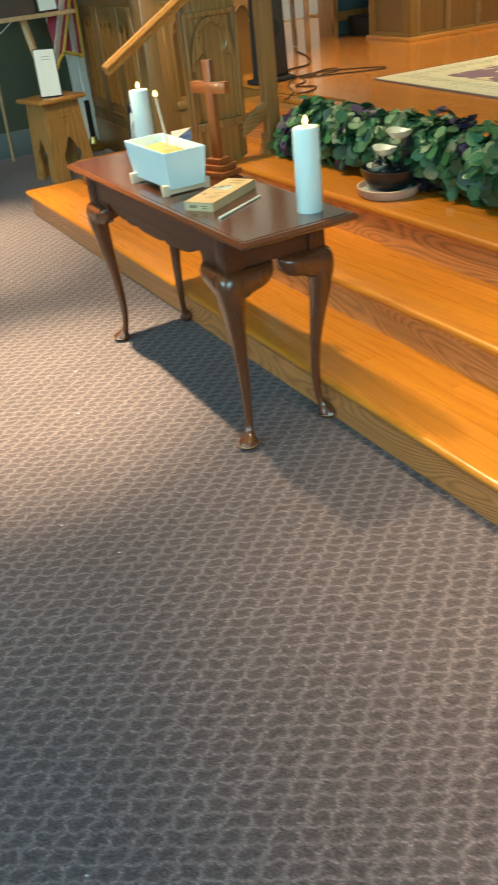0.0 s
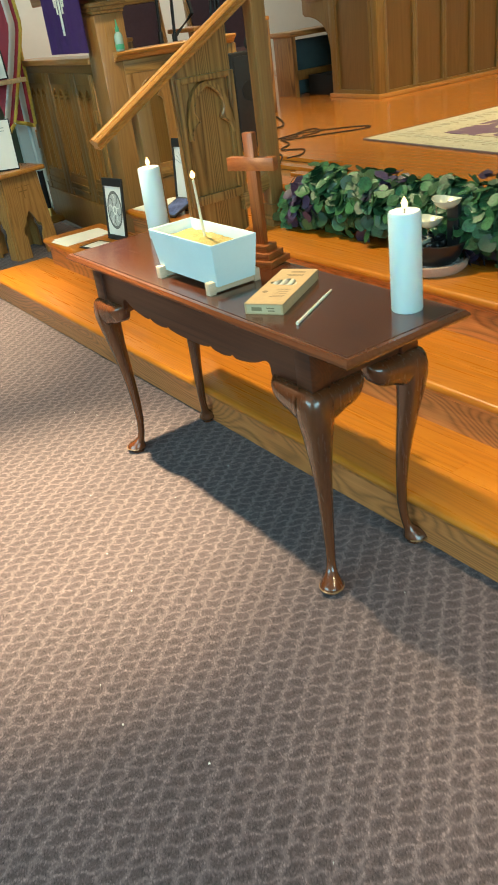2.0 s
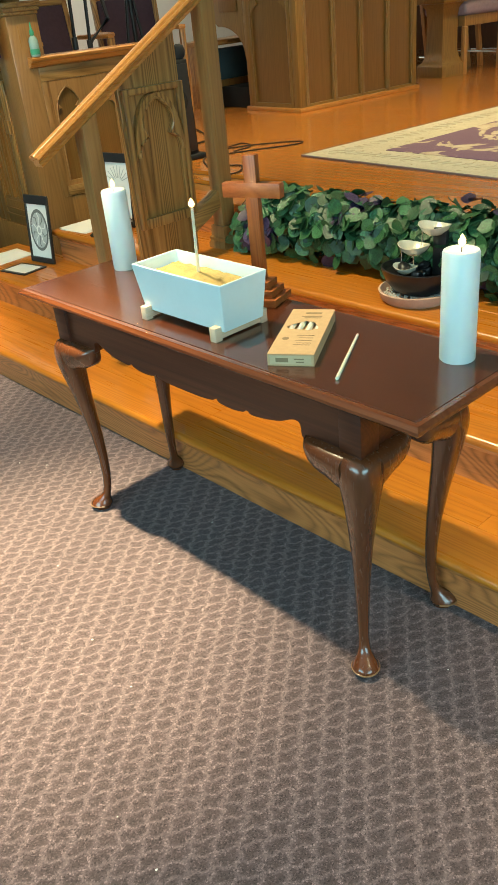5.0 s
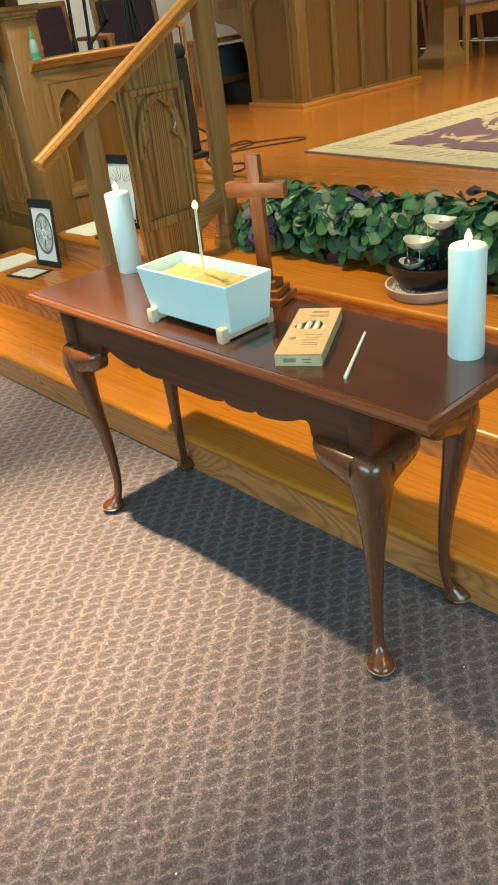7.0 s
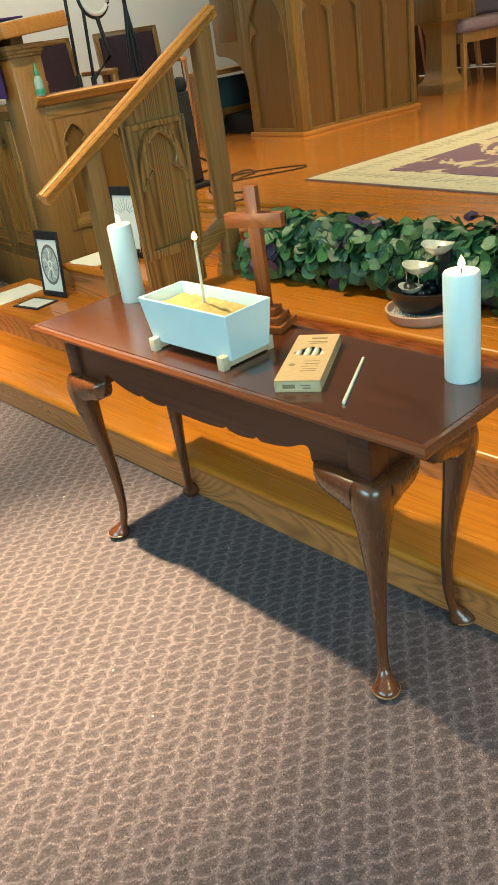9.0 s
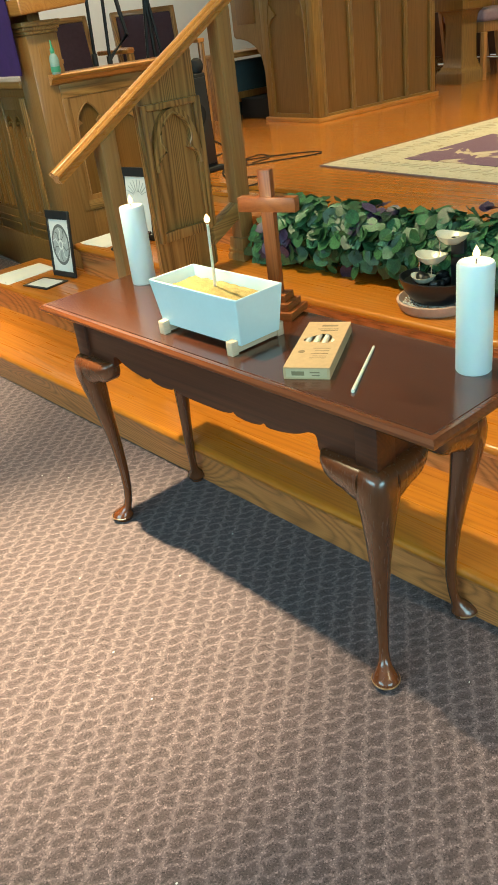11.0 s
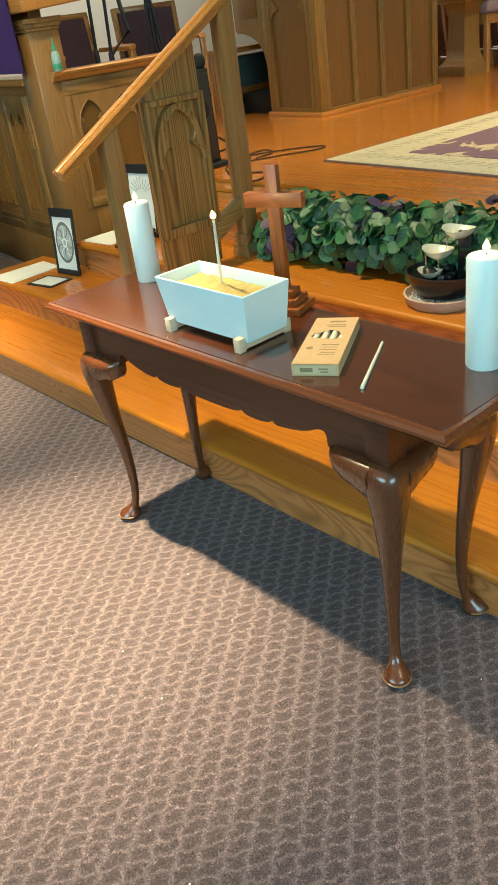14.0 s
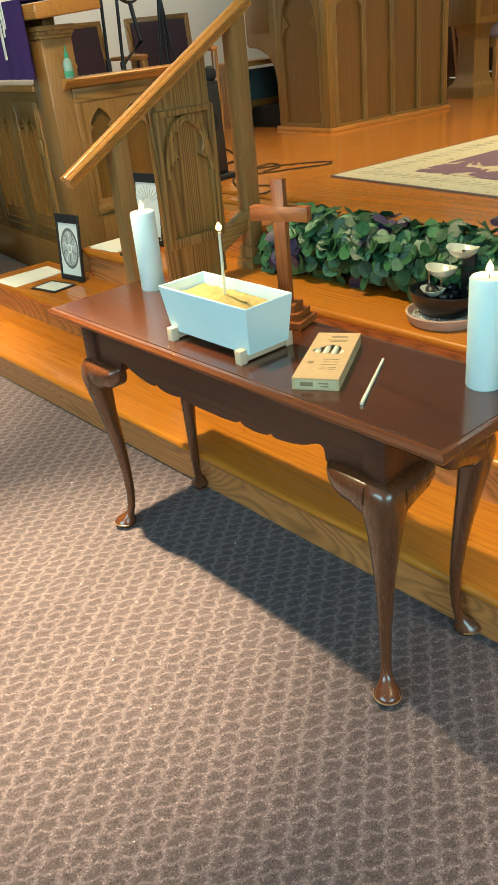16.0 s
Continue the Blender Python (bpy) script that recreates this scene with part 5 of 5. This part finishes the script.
bench = thing("organ_bench", "oak organ bench with dark open ends", "bench")
mb = mo @ Matrix.Translation((-0.12, 1.02, 0))
part("seat", turn(box(0, 1.2, 0, 0.34, 0.48, 0.52, 0.006), mb), oak_x, bench)
for x in (0.02, 1.14):
    part("end", turn(box(x, x + 0.04, 0.02, 0.32, 0, 0.479, 0.004), mb), oak_z, bench)
part("stretcher", turn(box(0.061, 1.139, 0.14, 0.18, 0.12, 0.20, 0.003), mb), dark_oak, bench)
# Wide slab added to give the bluish patch beneath the bench.
patch_slab = thing("teal_slab", "dark teal slab under the bench, added for a bluish patch", "box")
part("body", turn(box(0.07, 1.12, 0.20, 0.31, 0.0, 0.44, 0.01), mb), teal, patch_slab)

# pedestal and side chairs
ped = thing("pedestal_stand", "oak pedestal stand with a flared foot and boxed top", "pedestal")
mp = Matrix.Translation((6.93, 5.86, Z4)) @ Matrix.Rotation(radians(-8), 4, "Z")


def flared(rows, n=4):
    bm = bmesh.new()
    rings = []
    for r, z in rows:
        rings.append([bm.verts.new((r * math.cos(math.pi / n + 2 * math.pi * k / n), r * math.sin(math.pi / n + 2 * math.pi * k / n), z)) for k in range(n)])
    for a, b in zip(rings, rings[1:]):
        for i in range(n):
            bm.faces.new((a[i], a[(i + 1) % n], b[(i + 1) % n], b[i]))
    bm.faces.new(rings[0])
    bm.faces.new(rings[-1])
    return bm


part("shaft", turn(flared([(0.225, 0.0), (0.225, 0.085), (0.215, 0.10), (0.185, 0.115), (0.160, 0.15), (0.140, 0.22), (0.135, 0.48), (0.145, 0.55), (0.19, 0.60)]), mp), organ_oak, ped)
part("boxed_top", turn(box(-0.19, 0.19, -0.19, 0.19, 0.601, 1.05, 0.012), mp), organ_oak, ped)
for x in (-0.13, 0.02):
    part("raised_panel", turn(box(x, x + 0.11, -0.196, -0.19, 0.66, 0.98, 0.004), mp), organ_panel, ped)


def side_chair(x, y, yaw):
    c = thing("side_chair", "wooden chair with mauve padded seat and back", "chair", "mauve side chairs")
    c.matrix_basis = pose(x, y, Z4, 0, 0, yaw) @ Matrix.Diagonal((1.15, 1.15, 1.15, 1))
    part("seat", box(-0.24, 0.24, -0.26, 0.22, 0.42, 0.51, 0.03, 3), mauve_cloth, c)
    part("apron", box(-0.22, 0.22, -0.23, 0.20, 0.345, 0.419, 0.004), stool_wood, c)
    back = pose(0, 0.22, 0.42, -10, 0, 0)
    part("backrest", turn(box(-0.21, 0.21, -0.03, 0.03, 0.10, 0.52, 0.025, 3), back), mauve_cloth, c)
    for s in (-1, 1):
        part("rear_leg", turn(box(s * 0.228 - 0.018, s * 0.228 + 0.018, -0.02, 0.02, -0.43, 0.54, 0.005), back), stool_wood, c)
        part("front_leg", box(s * 0.205 - 0.019, s * 0.205 + 0.019, -0.24, -0.20, 0, 0.345, 0.004), stool_wood, c)
        part("stretcher", tube([(s * 0.205, -0.22, 0.12), (s * 0.226, 0.27, 0.12)], 0.008, 8), chrome, c)
    return c


side_chair(7.33, 5.90, -11)
side_chair(7.98, 5.74, -14)
side_chair(8.45, 5.10, -20)

# chancel rug
rug = thing("chancel_rug", "cream-bordered rug with a purple floral field", "rug")
ru = math.atan2(-0.135, 1.470)
mr = Matrix.Translation((3.482, 4.413, Z4)) @ Matrix.Rotation(ru, 4, "Z")
RL, RW = 3.2, 3.4
part("border", turn(box(0, RL, -RW, 0, 0, 0.009, 0.002), mr), rug_edge, rug, "cream rug border")
part("field", turn(box(0.28, RL - 0.28, -RW + 0.37, -0.37, 0.009, 0.0125, 0.001), mr), rug_mat, rug, "purple rug field with cream flowers")
rim = bmesh.new()
for b in ((-0.012, 0.0, -RW - 0.012, 0.012), (RL, RL + 0.012, -RW - 0.012, 0.012), (0, RL, 0.0, 0.012), (0, RL, -RW - 0.012, -RW)):
    box(*b, 0, 0.0095, 0.002, 1, rim)
part("binding", turn(rim, mr), plain("rug_binding", (0.20, 0.14, 0.13), 0.9), rug)
scroll = bmesh.new()
for k in range(46):
    u = 0.08 + 0.068 * k
    tube(curve_pts([(u, -0.12, 0.0095), (u + 0.02, -0.15 + 0.02 * (k % 3), 0.0095), (u + 0.05, -0.17, 0.0095), (u + 0.06, -0.20, 0.0095)], 3), 0.0035, 4, scroll)
    tube(curve_pts([(0.12, -u, 0.0095), (0.15 - 0.02 * (k % 3), -u - 0.02, 0.0095), (0.17, -u - 0.05, 0.0095), (0.20, -u - 0.06, 0.0095)], 3), 0.0035, 4, scroll)
part("scroll_pattern", turn(scroll, mr), plain("rug_scroll", (0.45, 0.41, 0.30), 0.95), rug, "tan scrollwork in the border")

# ---------------------------------------------------------------- corner beyond the steps
stool = thing("carved_stool", "oak stool with splayed sides and pointed-arch cut-outs", "stool")
mst = pose(2.025, 6.635, 0, 0, 0, 12) @ Matrix.Diagonal((1, 1, 1.08, 1))
part("top", turn(box(-0.205, 0.205, -0.195, 0.195, 0.535, 0.565, 0.010, 3), mst), rail_oak, stool)


def stool_side(w0, w1, z1):
    """A tapering board with a trefoil-headed opening at its foot."""
    half = [(-0.070, 0.0), (-0.066, 0.13), (-0.084, 0.16), (-0.078, 0.20), (-0.052, 0.215), (-0.036, 0.250), (-0.016, 0.280)]
    hole = half + [(0.0, 0.300)] + [(-u, z) for u, z in half[::-1]]
    return [(-w0, 0.0)] + hole + [(w0, 0.0), (w1, z1), (-w1, z1)]


for s in (-1, 1):
    lean = pose(0, s * 0.175, 0, s * 4, 0, 0)
    side = part("side_board", turn(prism(stool_side(0.178, 0.148, 0.536), "y", -0.011, 0.011), mst @ lean), stool_wood, stool)
    part("end_board", turn(prism(stool_side(0.160, 0.130, 0.536), "x", -0.011, 0.011), mst @ pose(s * 0.178, 0, 0, 0, s * -4, 0)), stool_wood, stool)
    cut = bmesh.new()
    for b in ((-0.004, 0.004, 0.38, 0.47), (-0.035, 0.035, 0.425, 0.433), (-0.06, -0.02, 0.455, 0.460), (0.02, 0.06, 0.455, 0.460)):
        box(b[0], b[1], s * 0.0112 - 0.0008, s * 0.0112 + 0.0008, b[2], b[3], 0, 1, cut)
    part("cut_cross", turn(cut, mst @ lean), dark_oak, side, "small incised cross")
notice = thing("framed_notice", "black-framed white notice leaning on the stool", "notice")
mn = pose(2.005, 6.53, 0.611, -10, 3, -8)
part("frame", turn(box(-0.085, 0.085, -0.010, 0.004, 0.0, 0.34, 0.003), mn), black_plastic, notice)
part("sheet", turn(box(-0.077, 0.077, -0.0125, -0.0105, 0.010, 0.332, 0), mn), paper, notice)
for k in range(2):
    part("print_bar", turn(box(-0.03, 0.035, -0.0135, -0.013, 0.28 - 0.02 * k, 0.286 - 0.02 * k, 0), mn), mid_ink, notice)

easel = thing("display_easel", "pale wooden easel holding a board", "easel")
for a, b, r in (((1.50, 7.06, 0.0), (1.66, 7.24, 1.75), 0.030), ((2.24, 7.08, 0.0), (2.02, 7.26, 1.75), 0.030), ((1.86, 7.66, 0.0), (1.84, 7.30, 1.72), 0.015)):
    part("leg", tube([a, b], r, 4), pale_wood, easel)
part("ledge", box(1.50, 2.50, 7.06, 7.13, 1.125, 1.157, 0.004), pale_wood, easel)
board = thing("display_board", "brown display board resting on the easel", "board")
part("panel", turn(box(-0.33, 0.33, -0.008, 0.008, 0.0, 0.5, 0.002), pose(1.86, 7.115, 1.157, -7, 0, 0)), plain("board_brown", (0.10, 0.065, 0.05), 0.8), board)
sheet = thing("pinned_sheet", "small white sheet in a dark frame", "notice")
part("back", turn(box(-0.085, 0.085, -0.017, -0.009, 0.004, 0.20, 0.001), pose(2.285, 7.085, 1.158, -7, 0, 0)), black_plastic, sheet)
part("sheet", turn(box(-0.072, 0.072, -0.019, -0.0172, 0.012, 0.175, 0), pose(2.285, 7.085, 1.158, -7, 0, 0)), paper, sheet)
wire = thing("hanging_cord", "thin white cord looped below the easel ledge", "cord")
part("cord", tube(curve_pts([(1.60, 7.12, 1.12), (1.70, 7.13, 1.05), (1.84, 7.13, 1.04), (1.98, 7.12, 1.12)]), 0.003, 6), paper, wire)
cordb = thing("wall_cord", "thin black cord hanging down the green wall", "cord")
part("cord", tube([(1.30, 7.82, 2.2), (1.52, 7.82, 0.9), (1.70, 7.80, 0.004)], 0.006, 6), rubber, cordb)

flag = thing("standing_flag", "red and white striped flag with gold fringe on a pole", "flag")
part("pole", tube([(2.520, 7.44, 0.06), (2.520, 7.44, 2.6)], 0.016, 12), pole_white, flag)
part("base", lathe([(0, 0), (0.13, 0), (0.135, 0.012), (0.11, 0.03), (0.05, 0.05), (0.03, 0.11), (0, 0.11)], Matrix.Translation((2.520, 7.44, 0)), 28), brass, flag, "round brass stand")
part("sleeve", tube([(2.520, 7.44, 0.10), (2.520, 7.44, 0.42)], 0.024, 12), black_metal, flag)


def flag_cloth(fold=False, hem=False):
    """Cloth gathered at the pole and hanging in slanting folds to a lower corner; the fold is a narrower fall behind."""
    bm = bmesh.new()
    uvl = bm.loops.layers.uv.new("UVMap")
    nu, nv = 30, 30
    g = []
    for i in range(nu):
        u = i / (nu - 1)
        row = []
        for j in range(nv):
            v = j / (nv - 1)
            z = (2.5 - 1.66 * v - 0.10 * (1 - u) * v) if not fold else 2.3 - 1.46 * v - 0.05 * u * v
            fall = min(1.0, max(0.0, (1.50 - z) / 0.72))
            right = 2.565 - 0.25 * fall ** 1.1 if not fold else 2.575 - 0.03 * fall
            left = 2.24 + 0.02 * fall if not fold else 2.40
            x = left + (right - left) * u
            y = 7.42 - 0.19 * min(1, v * 1.7) + 0.030 * math.sin((right - x) * 42 + 0.6) * (0.4 + 0.6 * v)
            if fold:
                y += 0.12
            row.append((Vector((x, y, z)), ((right - x) / 0.135 + 0.25, v)))
        g.append(row)
    if hem:
        tube([r[-1][0] + Vector((0, -0.004, -0.010)) for r in g], 0.016, 6, bm)
        tube([g[-1][j][0] + Vector((0.004, -0.004, 0)) for j in range(nv)], 0.013, 6, bm)
        return bm
    vs = [[bm.verts.new(p) for p, _ in r] for r in g]
    for i in range(nu - 1):
        for j in range(nv - 1):
            f = bm.faces.new((vs[i][j], vs[i + 1][j], vs[i + 1][j + 1], vs[i][j + 1]))
            for lp, (a, b) in zip(f.loops, ((i, j), (i + 1, j), (i + 1, j + 1), (i, j + 1))):
                lp[uvl].uv = g[a][b][1]
    return bm


for back in (False, True):
    fc = part("cloth", flag_cloth(back), stripes, flag, "red and white striped cloth")
    part("fringe", flag_cloth(back, True), gold_cloth, fc, "gold fringe")
flag.matrix_basis = Matrix.Translation((0.06, 0.02, 0))

# ---------------------------------------------------------------- chancel floor boards
BW = 0.057
BOARD = [board_mesh("floor_board", l, BW - 0.0008) for l in (0.85, 1.15, 1.45)]
LEN = (0.85, 1.15, 1.45)
brng = random.Random(11)
far = bmesh.new()
count = 0
for i in range(int((X1 - N4 - 0.141) / BW)):
    x = N4 + 0.141 + BW * (i + 0.5)
    y = Y0 - brng.uniform(0, 1.0)
    while y < 8.6:
        k = brng.randrange(3)
        yc = y + LEN[k] / 2
        if x < 2.99 and y + LEN[k] > YC:
            break
        if x < 5.2 and 2.2 < yc < 6.4 and count < 300:
            piece("floor_board", BOARD[k], chancel, pose(x, yc, Z4))
            count += 1
        else:
            box(x - BW / 2 + 0.0004, x + BW / 2 - 0.0004, y + 0.0004, y + LEN[k] - 0.0004, Z4 - 0.02, Z4, 0, 1, far)
        y += LEN[k]
me = bpy.data.meshes.new("far_floor_boards")
far.to_mesh(me)
far.free()
me.materials.append(floor_oak)
rest = new("far_floor_boards", me)
rest.parent = chancel
tagged(rest, kind="stuff")

# ---------------------------------------------------------------- boards of the treads
TW = 0.0768
TREAD_LEN = (1.10, 1.45, 1.80)
TREAD_BOARD = [mesh_of("tread_board", box(-TW / 2 + 0.0004, TW / 2 - 0.0004, -l / 2 + 0.0004, l / 2 - 0.0004, -0.034, 0, 0.0008, 1), tread_oak, False) for l in TREAD_LEN]
for nose, back, top, end in ((N1, N2 + 0.028, Z1, YL + 0.15), (N2, N3 + 0.028, Z2, YL - 0.03), (N3, N4 + 0.028, Z3, YL - 0.58)):
    for i in range(4):
        x = nose + TREAD_FRONT + TW * (i + 0.5)
        if x - TW / 2 > back:
            continue
        y = end + 0.02
        while y > Y0 + 1.8:
            k = brng.randrange(3)
            piece("tread_board", TREAD_BOARD[k], steps, pose(x, y - TREAD_LEN[k] / 2, top))
            y -= TREAD_LEN[k]
        part("tread_end_board", box(x - TW / 2 + 0.0004, x + TW / 2 - 0.0004, Y0, y - 0.0004, top - 0.034, top, 0), tread_oak, steps)

# lint and crumbs
lint_rng = random.Random(21)
lint = bmesh.new()
for k in range(22):
    x, y = lint_rng.uniform(0.1, 1.35), lint_rng.uniform(0.6, 4.4)
    s = lint_rng.uniform(0.0010, 0.0026)
    g = bmesh.ops.create_icosphere(lint, subdivisions=1, radius=s)["verts"]
    for v in g:
        v.co = Vector((x + v.co.x * lint_rng.uniform(0.8, 1.6), y + v.co.y, 0.001 + s * 0.4 + v.co.z * 0.5))
specks = thing("carpet_lint", "scattered white lint specks on the carpet", "lint", kind="stuff")
tagged(part("specks", lint, paper, specks), kind="stuff")
